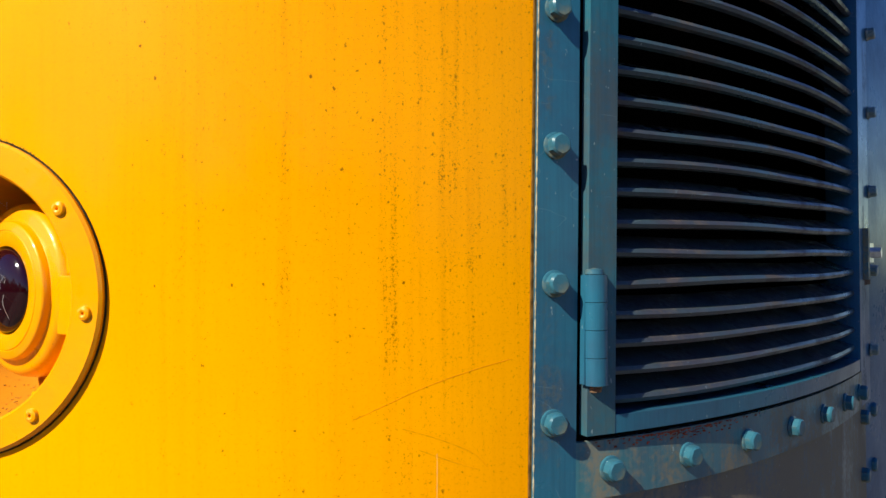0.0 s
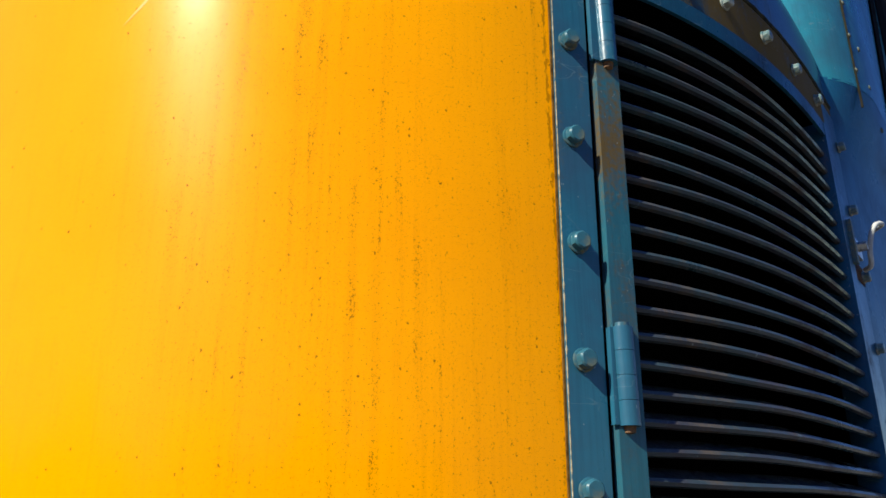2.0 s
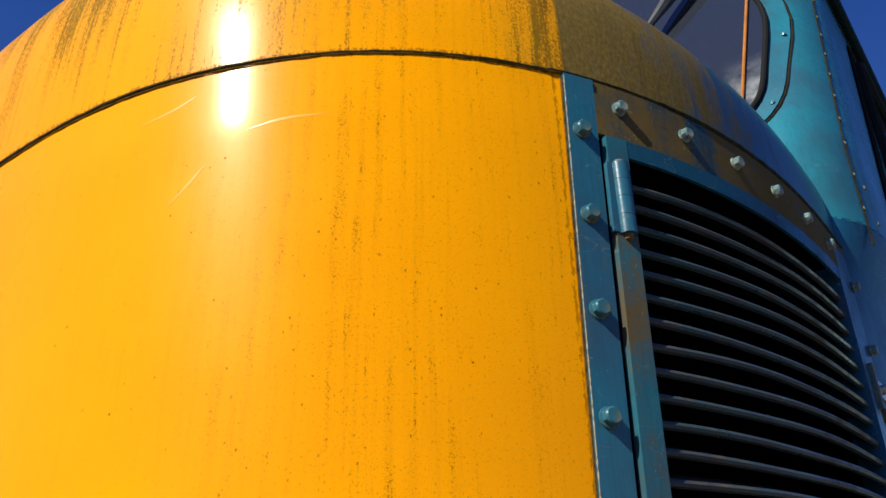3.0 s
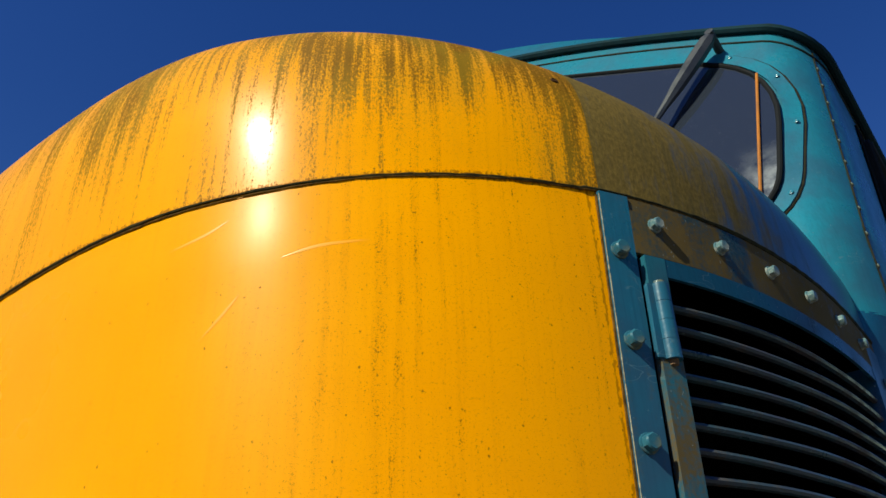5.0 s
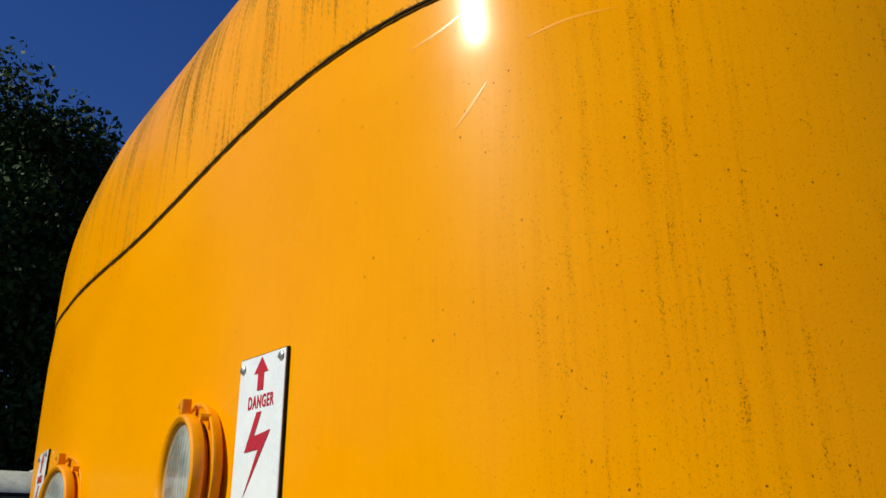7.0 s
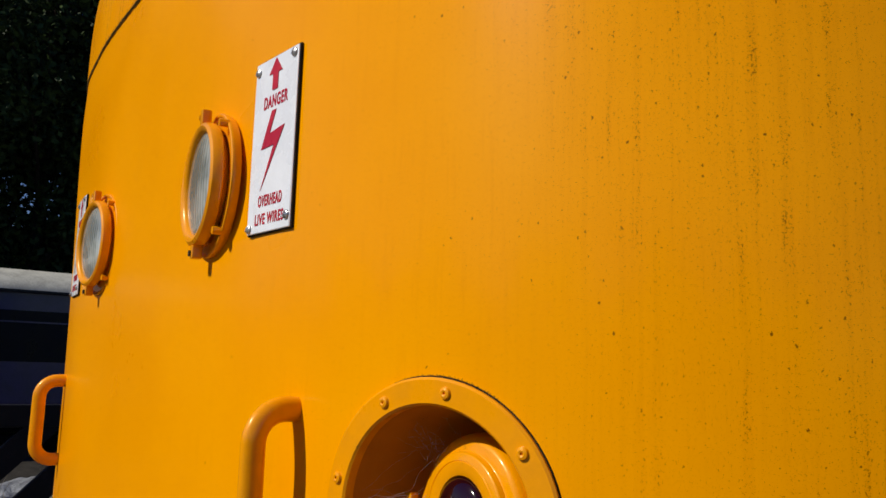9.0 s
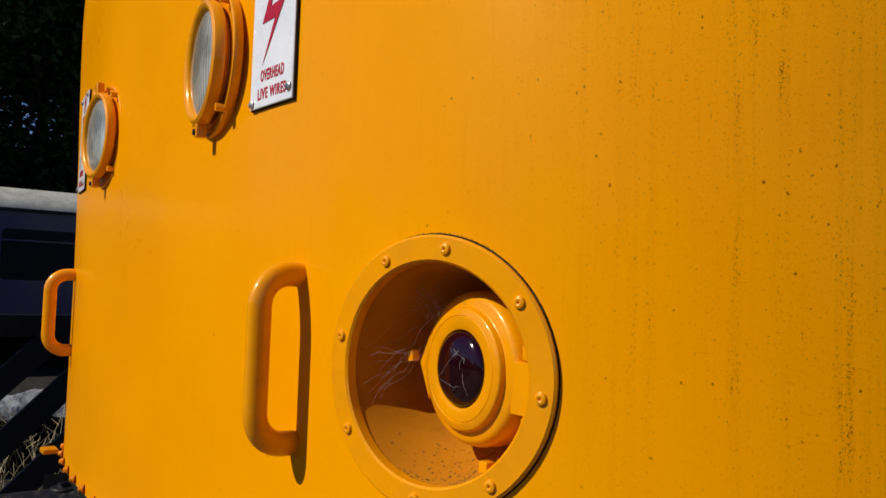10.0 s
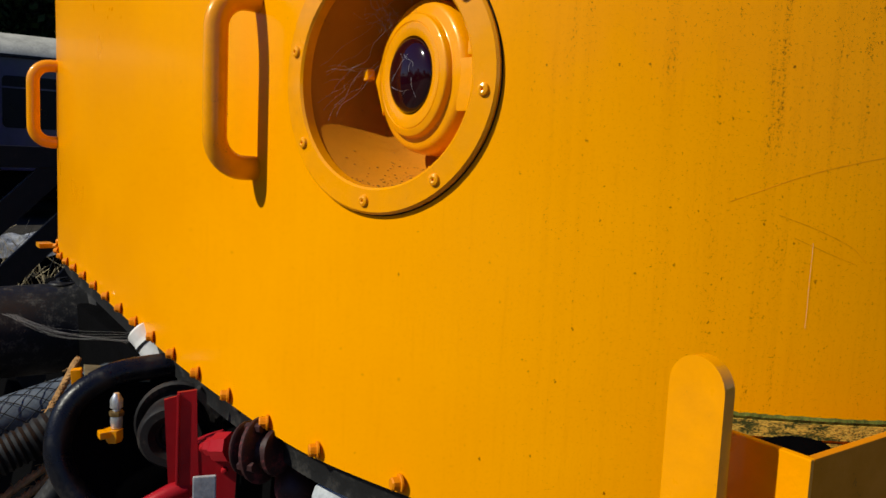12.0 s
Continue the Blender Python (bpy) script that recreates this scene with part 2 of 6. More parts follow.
def shoulder_skin(name):
    """Dark blue shoulder; olive-brown grime lies thick beside the yellow and thins out backwards."""
    m = Mat(name, (0.01, 0.05, 0.10), 0.32, coat=0.3, coat_rough=0.15)
    uv = m.coords(True)
    xyz = m.node("ShaderNodeSeparateXYZ", i0=uv)
    along = m.step(m.math("ABSOLUTE", xyz.outputs[0]), 1.30, 1.90)
    strk = m.step(m.noise(m.coords(True, (34, 2.2, 1)), 1.0, 5, 0.72), 0.22, 0.78)
    grain = m.noise(m.coords(True, (190, 70, 1)), 1.0, 4, 0.72)
    patch = m.noise(m.coords(True, (11, 9, 1), (3, 1, 0)), 1.0, 4, 0.6)
    mask = m.step(m.math("ADD", m.math("ADD", m.math("MULTIPLY", strk, 0.75), m.math("MULTIPLY", patch, 0.7)), m.math("ADD", m.math("MULTIPLY", grain, 0.25), m.math("MULTIPLY", along, -0.95))), 0.0, 0.74)
    worn = m.mix(m.step(grain, 0.22, 0.82), (0.100, 0.064, 0.015), (0.230, 0.146, 0.034))
    worn = m.mix(m.math("MULTIPLY", m.step(strk, 0.45, 0.85), 0.4), worn, (0.074, 0.060, 0.026))
    m.link(m.mix(m.math("MULTIPLY", mask, 0.97), (0.012, 0.048, 0.082), worn), "Base Color")
    m.link(m.math("ADD", 0.3, m.math("MULTIPLY", mask, 0.5)), "Roughness")
    m.link(m.math("SUBTRACT", 0.3, m.math("MULTIPLY", mask, 0.3)), "Coat Weight")
    m.link(m.math("SUBTRACT", 0.45, m.math("MULTIPLY", mask, 0.37)), "Specular IOR Level")
    m.bump(grain, 0.35, 0.0012)
    return m.m


def plain(name, color, rough=0.6, metal=0.0, var=0.35, scale=20.0, bump=0.3, dist=0.003, coat=0.0):
    """A rough material with two scales of variation."""
    m = Mat(name, color, rough, metal, coat)
    if rough > 0.75:
        m.set("Specular IOR Level", 0.12)
    co = m.coords()
    a, b = m.noise(co, scale, 4, 0.6), m.noise(co, scale * 9, 3, 0.6)
    f = m.math("ADD", m.math("MULTIPLY", a, 0.65), m.math("MULTIPLY", b, 0.35))
    m.link(m.mix(m.step(f, 0.3, 0.7), tuple(c * (1 - var) for c in color), tuple(min(1, c * (1 + var)) for c in color)), "Base Color")
    m.link(m.step(a, 0.3, 0.7, max(0.02, rough - 0.1), min(1, rough + 0.12)), "Roughness")
    m.bump(f, bump, dist)
    return m.m


def grimy(name, color, dust, rough):
    """Black paint or rubber with dust and rust on it in uneven patches."""
    m = Mat(name, color, rough)
    m.set("Specular IOR Level", 0.28)
    co = m.coords()
    a, b = m.noise(co, 26.0, 5, 0.65), m.noise(co, 210.0, 3, 0.6)
    mask = m.step(m.math("ADD", m.math("MULTIPLY", a, 0.7), m.math("MULTIPLY", b, 0.3)), 0.50, 0.68)
    m.link(m.mix(mask, color, dust), "Base Color")
    m.link(m.math("ADD", m.step(a, 0.3, 0.7, rough - 0.12, rough + 0.1), m.math("MULTIPLY", mask, 0.25)), "Roughness")
    m.bump(m.math("ADD", a, m.math("MULTIPLY", b, 0.3)), 0.4, 0.002)
    return m.m


M_YELLOW = yellow_skin("nose_yellow", False)
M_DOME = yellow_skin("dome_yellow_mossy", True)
M_FITTING = paint("yellow_fitting_paint", (0.87, 0.325, 0.0), 0.26, 0.55, (0.08, 0.04, 0.01), 0.35, 30, 0.07)
# rust chips plus the heads' shaded sides, both put into the colour
M_EDGEBOLT = paint("rusty_shaded_bolt_paint", (0.66, 0.205, 0.0), 0.5, 0.05, (0.10, 0.04, 0.015), 0.95, 70)
# darker matte copy of the fitting paint, for the step's shaded side
M_FITTING_SHADED = paint("shaded_step_paint", (0.66, 0.22, 0.0), 0.65, 0.0, (0.20, 0.08, 0.01), 0.6, 30)
# darker yellow for dust and for the weak sun inside the recess
M_BOWL = paint("dusty_shaded_bowl_paint", (0.52, 0.185, 0.005), 0.6, 0.03, (0.16, 0.085, 0.03), 0.8, 26)
M_TEAL = teal_skin("teal_frame_paint", 0.25, (0.016, 0.100, 0.158), (0.12, 0.11, 0.07))
M_TEAL_DIRTY = teal_skin("teal_brown_grime", 0.92, (0.020, 0.048, 0.055), (0.130, 0.082, 0.028), 0.35)
M_SHOULDER = shoulder_skin("teal_shoulder_grime")
M_STILE = teal_skin("teal_rusty_stile", 0.70, (0.020, 0.100, 0.138), (0.130, 0.076, 0.015), 0.5, 2.13)
M_LOWER = teal_skin("brown_teal_lower_bar", 0.58, (0.034, 0.130, 0.160), (0.235, 0.180, 0.11))
M_SIDE = teal_skin("teal_side_paint", 0.30, (0.015, 0.098, 0.190), (0.15, 0.12, 0.075), 0.4)
M_LOWSIDE = teal_skin("brown_grey_lower_panel", 0.80, (0.050, 0.095, 0.115), (0.200, 0.160, 0.110), 0.7)
# teal darkened to stand for the shoulder's shade on the top rail
M_RAIL_SHADED = teal_skin("teal_shaded_door_rail", 0.30, (0.010, 0.066, 0.112), (0.08, 0.07, 0.045), 0.4)
M_CAB = teal_skin("teal_cab_paint", 0.05, (0.020, 0.162, 0.222))
# darker, bluer copy of the cab paint: sky-lit shade as colour
M_CAB_SHADED = teal_skin("shaded_cab_paint", 0.08, (0.012, 0.088, 0.175), gloss=0.35)
M_SLAT = teal_skin("louvre_paint", 0.45, (0.031, 0.056, 0.066), (0.115, 0.090, 0.074), 0.65)
M_BOLT = teal_skin("teal_bolt_paint", 0.55, (0.026, 0.110, 0.150), (0.20, 0.17, 0.085), 0.5)
# worn paint, made paler still to stand for light on the heads
M_PALEBOLT = teal_skin("worn_lit_bolt_paint", 0.70, (0.070, 0.150, 0.165), (0.36, 0.34, 0.28), 0.6)
# near-black: paints shade in gaps and under the nose; also plain black parts
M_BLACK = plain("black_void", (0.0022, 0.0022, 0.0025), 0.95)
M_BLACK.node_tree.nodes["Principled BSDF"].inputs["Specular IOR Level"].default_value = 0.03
M_GAP = plain("dark_joint_grime", (0.02, 0.017, 0.01), 0.95, var=0.6, scale=60)
M_SEAM = plain("mossy_joint_sealant", (0.035, 0.03, 0.012), 0.95, var=0.7, scale=90, bump=0.8)
M_LINT = plain("brown_sealant_edge", (0.12, 0.062, 0.014), 0.95, var=0.7, scale=120, bump=0.8)
M_SMEAR = Mat("smeared_polish", (0.90, 0.345, 0.01), 0.34, coat=0.42, coat_rough=0.22).m
M_SMEAR.node_tree.nodes["Principled BSDF"].inputs["Specular IOR Level"].default_value = 0.1
M_MOSS = plain("green_moss_line", (0.11, 0.12, 0.02), 0.95, var=0.7, scale=120, bump=0.9)
M_STEEL = grimy("black_painted_steel", (0.009, 0.009, 0.011), (0.028, 0.022, 0.019), 0.46)
M_RUBBER = grimy("black_rubber", (0.007, 0.007, 0.008), (0.03, 0.028, 0.026), 0.6)
M_RED = paint("red_cock_paint", (0.34, 0.007, 0.013), 0.4, 0.10, (0.07, 0.03, 0.03), 0.8, 40)
M_GREY = plain("grey_handle_paint", (0.32, 0.34, 0.36), 0.5)
M_PVC = plain("white_plastic", (0.75, 0.74, 0.70), 0.5, var=0.1)
M_ROPE = plain("hemp_rope", (0.31, 0.175, 0.07), 0.9, var=0.4, scale=80)
M_CHROME = plain("dull_zinc", (0.6, 0.6, 0.58), 0.35, 0.8)
M_WHITE = plain("enamel_white", (0.80, 0.81, 0.83), 0.3, var=0.05, bump=0.05, coat=0.4)
M_SIGNRED = plain("enamel_red", (0.46, 0.012, 0.024), 0.35, var=0.1, bump=0.05)
M_WIPER = plain("wiper_black", (0.03, 0.03, 0.035), 0.45)
M_ORANGE = plain("orange_seal", (0.36, 0.115, 0.008), 0.75)
M_GASKET = plain("rubber_gasket", (0.010, 0.010, 0.011), 0.8)


M_REDLENS = Mat("dark_red_lens", (0.014, 0.0012, 0.003), 0.09, coat=0.05, coat_rough=0.03).m
g = Mat("fluted_lamp_glass", (0.50, 0.52, 0.47), 0.16, metal=0.2, coat=0.9, coat_rough=0.06)
gc = g.coords(False, (1, 1, 1))
wave = g.node("ShaderNodeTexWave", Vector=gc, Scale=28.0, Distortion=0.4)
g.link(g.mix(g.step(g.noise(gc, 16, 3), 0.35, 0.7), (0.30, 0.32, 0.29), (0.62, 0.63, 0.57)), "Base Color")
g.bump(wave.outputs["Fac"], 0.20, 0.003)
M_LAMPGLASS = g.m
w = Mat("windscreen_glass", (0.012, 0.016, 0.028), 0.05, coat=0.6, coat_rough=0.03)
wc = w.coords()
wx = w.node("ShaderNodeSeparateXYZ", i0=wc)
corner_dust = w.math("MULTIPLY", w.math("MULTIPLY", w.step(wx.outputs[0], 1.17, 1.26), w.step(wx.outputs[2], 3.20, 3.02)), w.step(w.noise(wc, 30, 4, 0.6), 0.25, 0.75))
dots = w.step(w.noise(wc, 260, 2), 0.72, 0.76)
grime_ = w.mix(w.math("MULTIPLY", w.step(w.noise(wc, 60, 4, 0.75), 0.6, 0.8), 0.3), (0.022, 0.026, 0.038), (0.13, 0.13, 0.14))
w.link(w.mix(w.math("MAXIMUM", w.math("MULTIPLY", corner_dust, 0.85), w.math("MULTIPLY", dots, 0.5)), grime_, (0.36, 0.36, 0.36)), "Base Color")
M_WINDSCREEN = w.m


# ---- mesh helpers ----
def part(name, bm, material, parent, label="", smooth=True, at=None):
    """One mesh object out of a bmesh, under parent (or at top level)."""
    me = bpy.data.meshes.new(name)
    bmesh.ops.recalc_face_normals(bm, faces=bm.faces)
    for f in bm.faces:
        f.smooth = smooth
    bm.to_mesh(me)
    bm.free()
    me.materials.append(material)
    if smooth:
        me.set_sharp_from_angle(angle=radians(38))
    ob = new(name, me)
    if smooth and len(me.polygons) < 6000 and name not in ("rivet", "louvre_slat"):
        wn_ = ob.modifiers.new("face_normals", "WEIGHTED_NORMAL")
        wn_.keep_sharp, wn_.weight = True, 80
    if parent is not None:
        ob.parent = parent
    if at is not None:
        ob.matrix_basis = at
    if label:
        ob["label"] = label
    return ob


def empty(name, m=None, parent=None):
    ob = new(name)
    ob.empty_display_size = 0.1
    if parent is not None:
        ob.parent = parent
    if m is not None:
        ob.matrix_basis = m
    return ob


def box(bm, size, m=Matrix(), bevel=0.0, seg=2):
    geo = bmesh.ops.create_cube(bm, size=1.0, matrix=m @ Matrix.Diagonal((*size, 1)))
    if bevel:
        edges = {e for v in geo["verts"] for e in v.link_edges}
        bmesh.ops.bevel(bm, geom=list(edges), offset=bevel, segments=seg, profile=0.6, affect="EDGES")


def lathe(bm, profile, seg=32, m=Matrix(), closed=True):
    """Turn a profile of (radius, height) round z."""
    rings = []
    for r, z in profile:
        if r < 1e-5:
            rings.append([bm.verts.new(m @ Vector((0, 0, z)))])
        else:
            rings.append([bm.verts.new(m @ Vector((r * math.cos(a), r * math.sin(a), z))) for a in (2 * math.pi * i / seg for i in range(seg))])
    for a, b in zip(rings, rings[1:]):
        for i in range(seg):
            j = (i + 1) % seg
            if len(a) == 1 and len(b) == 1:
                continue
            if len(a) == 1:
                bm.faces.new((a[0], b[j], b[i]))
            elif len(b) == 1:
                bm.faces.new((a[i], a[j], b[0]))
            else:
                bm.faces.new((a[i], a[j], b[j], b[i]))


def tube(bm, pts, r, seg=12, caps=True, ripple=0.0):
    """Sweep a circle along points."""
    pts = [Vector(p) for p in pts]
    up, rings = Vector((0.13, 0.21, 1)).normalized(), []
    for i, p in enumerate(pts):
        d = (pts[min(i + 1, len(pts) - 1)] - pts[max(i - 1, 0)]).normalized()
        side = d.cross(up)
        if side.length < 1e-3:
            side = d.cross(Vector((1, 0, 0)))
        side.normalize()
        up = side.cross(d).normalized()
        rr = (r(i / (len(pts) - 1)) if callable(r) else r) + (ripple if i % 2 else 0)
        rings.append([bm.verts.new(p + rr * (math.cos(a) * side + math.sin(a) * up)) for a in (2 * math.pi * k / seg for k in range(seg))])
    for a, b in zip(rings, rings[1:]):
        for i in range(seg):
            bm.faces.new((a[i], a[(i + 1) % seg], b[(i + 1) % seg], b[i]))
    if caps:
        bm.faces.new(rings[0][::-1])
        bm.faces.new(rings[-1])


def spline(ctrl, n=24):
    """A smooth line through control points."""
    c = [Vector(p) for p in ctrl]
    c = [2 * c[0] - c[1]] + c + [2 * c[-1] - c[-2]]
    out = []
    for k in range(len(c) - 3):
        p0, p1, p2, p3 = c[k:k + 4]
        for i in range(n):
            t = i / n
            out.append(0.5 * ((2 * p1) + (p2 - p0) * t + (2 * p0 - 5 * p1 + 4 * p2 - p3) * t * t + (3 * p1 - p0 - 3 * p2 + p3) * t ** 3))
    out.append(c[-2])
    return out


def prism(bm, outline, depth, m=Matrix()):
    """A plate: a flat outline in x, y given thickness along z."""
    lo = [bm.verts.new(m @ Vector((x, y, 0))) for x, y in outline]
    hi = [bm.verts.new(m @ Vector((x, y, depth))) for x, y in outline]
    bm.faces.new(lo[::-1])
    bm.faces.new(hi)
    for i in range(len(lo)):
        j = (i + 1) % len(lo)
        bm.faces.new((lo[i], lo[j], hi[j], hi[i]))


# ---- the nose's plan: a superellipse, then straight sides ----
HALF, DEEP, PX, PY = 1.3382, 1.0225, 3.972, 2.338
Z_BOTTOM, Z_SEAM = 1.312, 2.641
DOME_H, DOME_ARCH, DOME_R, DOME_E, DOME_UP = 0.271, 0.288, 0.498, 0.611, 0.545
_th = np.linspace(0, math.pi / 2, 6001)
_x, _y = HALF * np.sin(_th) ** (2 / PX), DEEP * (1 - np.cos(_th) ** (2 / PY))
_s = np.concatenate([[0], np.cumsum(np.hypot(np.diff(_x), np.diff(_y)))])
S_STRAIGHT = float(_s[-1])


def plan(s):
    """The plan's point at s metres round from the middle of the front."""
    a, sg = abs(s), (1 if s >= 0 else -1)
    if a > S_STRAIGHT:
        return Vector((sg * HALF, DEEP + a - S_STRAIGHT, 0))
    return Vector((sg * float(np.interp(a, _s, _x)), float(np.interp(a, _s, _y)), 0))


def normal(s):
    d = (plan(s + 0.01) - plan(s - 0.01)).normalized()
    return Vector((d.y, -d.x, 0))


def on_skin(s, z, out=0.0):
    """A pose on the skin: x along it, y up, z outwards."""
    n = normal(s)
    x = Vector((-n.y, n.x, 0))
    p = plan(s) + n * out
    return Matrix(((x.x, 0, n.x, p.x), (x.y, 0, n.y, p.y), (0, 1, 0, z), (0, 0, 0, 1)))


def ease(t):
    t = min(1.0, max(0.0, t))
    return t * t * (3 - 2 * t)


def bulge(s, z):
    """The far corner swells a little towards the joint."""
    return 0.034 * ease((z - 1.75) / 0.7) * ease((-s - 0.55) / 0.5)


def tuck(s, z):
    """The front sheet turns in a little just below the joint, which laps over it."""
    return -0.0030 * ease((z - seam_z(s) + 0.115) / 0.115) if abs(s) < S_PAINT - 0.02 else 0.0


def skin_point(s, z, out=0.0):
    p = plan(s) + normal(s) * (out + bulge(s, z) + tuck(s, z))
    return Vector((p.x, p.y, z))


def seam_z(s):
    """The joint's height: it falls a little across the front."""
    return Z_SEAM - 0.066 * ease((0.80 - s) / 0.98)


def edge_z(s):
    """The height of the front sheet's lower edge: it rises a little across the front."""
    return min(1.362, max(1.303, 1.349 - 0.05 * s)) - 0.005 * math.exp(-((s - 0.70) / 0.1) ** 2)


def dome_point(s, phi, extra=0.0):
    """The rounded, arched top above the joint: phi from 0 (upright) to 90 degrees (level); extra pulls in towards the middle."""
    p = plan(s) + normal(s) * bulge(s, 3.0)
    far = ease((0.5 - s) / 1.2)
    k = (DOME_R + 0.072 * far) * (1 - max(0.0, math.cos(phi)) ** DOME_E) + extra
    x = p.x * (1 - k / HALF)
    y = DEEP + (p.y - DEEP) * (1 - k / DEEP) if p.y < DEEP else p.y
    up = math.sin(phi) ** DOME_UP if phi > 0 else 0.0
    return Vector((x, y, seam_z(s) + up * (DOME_H + 0.040 * far + DOME_ARCH * (1 - (x / HALF) ** 2))))


def lean(s, z):
    """The bolted frame leans back a trifle at its front edge."""
    return s + 0.019 * (z - 2.08) * ease((1.95 - s) / 0.5)


def grid(bm, us, vs, place, uvs=None):
    """A sheet over two lists of parameters."""
    uv = bm.loops.layers.uv.verify()
    rows = [[bm.verts.new(place(u, v)) for u in us] for v in vs]
    for j in range(len(vs) - 1):
        for i in range(len(us) - 1):
            f = bm.faces.new((rows[j][i], rows[j][i + 1], rows[j + 1][i + 1], rows[j + 1][i]))
            for lp, (a, b) in zip(f.loops, ((i, j), (i + 1, j), (i + 1, j + 1), (i, j + 1))):
                lp[uv].uv = uvs(us[a], vs[b]) if uvs else (us[a], vs[b])


def slab(bm, s0, s1, z0, z1, inner, outer, step=0.02):
    """A curved plate lying on the skin, with thickness."""
    n = max(1, round((s1 - s0) / step))
    ring = []
    for i in range(n + 1):
        s = s0 + (s1 - s0) * i / n
        ring.append([bm.verts.new(skin_point(lean(s, z) if s > 1.2 else s, z, o)) for z, o in ((z0, inner), (z1, inner), (z1, outer), (z0, outer))])
    for a, b in zip(ring, ring[1:]):
        for k in range(4):
            bm.faces.new((a[k], b[k], b[(k + 1) % 4], a[(k + 1) % 4]))
    bm.faces.new(ring[0])
    bm.faces.new(ring[-1][::-1])


def frange(a, b, step):
    n = max(1, round((b - a) / step))
    return [a + (b - a) * i / n for i in range(n + 1)]


# ---- the locomotive ----
loco = tagged(empty("locomotive", pose(0, 0, 0)), "old diesel locomotive with weathered yellow nose and teal blue cab", "locomotive")
S_PAINT = 1.318          # where yellow ends and teal begins
TAIL_S, TAIL_Z, TAIL_R, TAIL_HOLE = 0.806, 1.714, 0.1335, 0.107


def front_skin():
    """The yellow sheet round the front, with a round opening for the tail lamp."""
    bm = bmesh.new()
    h, k = 0.15, 12
    s_cols = frange(-S_PAINT, TAIL_S - h, 0.03) + [TAIL_S - h + 2 * h * i / k for i in range(1, k + 1)] + frange(TAIL_S + h, S_PAINT, 0.02)[1:]
    z_rows = frange(Z_BOTTOM, TAIL_Z - h, 0.06) + [TAIL_Z - h + 2 * h * i / k for i in range(1, k + 1)] + frange(TAIL_Z + h, Z_SEAM - 0.15, 0.06)[1:] + frange(Z_SEAM - 0.15, Z_SEAM, 0.01)[1:]
    uv = bm.loops.layers.uv.verify()

    def fit_z(s, z):
        if z > TAIL_Z + h:
            return z + (seam_z(s) - Z_SEAM) * (z - TAIL_Z - h) / (Z_SEAM - TAIL_Z - h)
        if z < TAIL_Z - h:
            return z + (edge_z(s) - Z_BOTTOM) * (TAIL_Z - h - z) / (TAIL_Z - h - Z_BOTTOM)
        return z

    def quad(corners):
        f = bm.faces.new([bm.verts.new(skin_point(s, fit_z(s, z))) for s, z in corners])
        for lp, c in zip(f.loops, corners):
            lp[uv].uv = c

    for s0, s1 in zip(s_cols, s_cols[1:]):
        for z0, z1 in zip(z_rows, z_rows[1:]):
            if abs((s0 + s1) / 2 - TAIL_S) < h and abs((z0 + z1) / 2 - TAIL_Z) < h:
                continue
            quad(((s0, z0), (s1, z0), (s1, z1), (s0, z1)))
    rim = [(-1 + 2 * i / k, -1) for i in range(k)] + [(1, -1 + 2 * i / k) for i in range(k)] + [(1 - 2 * i / k, 1) for i in range(k)] + [(-1, 1 - 2 * i / k) for i in range(k)]
    n = 4
    for i in range(len(rim)):
        a, b = rim[i], rim[(i + 1) % len(rim)]

        def spot(c, f):
            r = math.hypot(*c)
            q = (c[0] / r * (TAIL_HOLE + 0.012) / h, c[1] / r * (TAIL_HOLE + 0.012) / h)
            return (TAIL_S + h * (c[0] + (q[0] - c[0]) * f), TAIL_Z + h * (c[1] + (q[1] - c[1]) * f))
        for j in range(n):
            quad((spot(a, j / n), spot(b, j / n), spot(b, (j + 1) / n), spot(a, (j + 1) / n)))
    bmesh.ops.remove_doubles(bm, verts=bm.verts, dist=1e-5)
    return bm


nose = part("nose_skin", front_skin(), M_YELLOW, loco, "weathered glossy yellow nose panel with dirt specks")
PHIS = [radians(90 * (i / 30) ** 2.1) for i in range(31)]
RISE = [0.0]
for a_, b_ in zip(PHIS, PHIS[1:]):
    RISE.append(RISE[-1] + (dome_point(0.8, b_) - dome_point(0.8, a_)).length)


def dome_uv(s, phi):
    return (s, Z_SEAM + float(np.interp(phi, PHIS, RISE)))


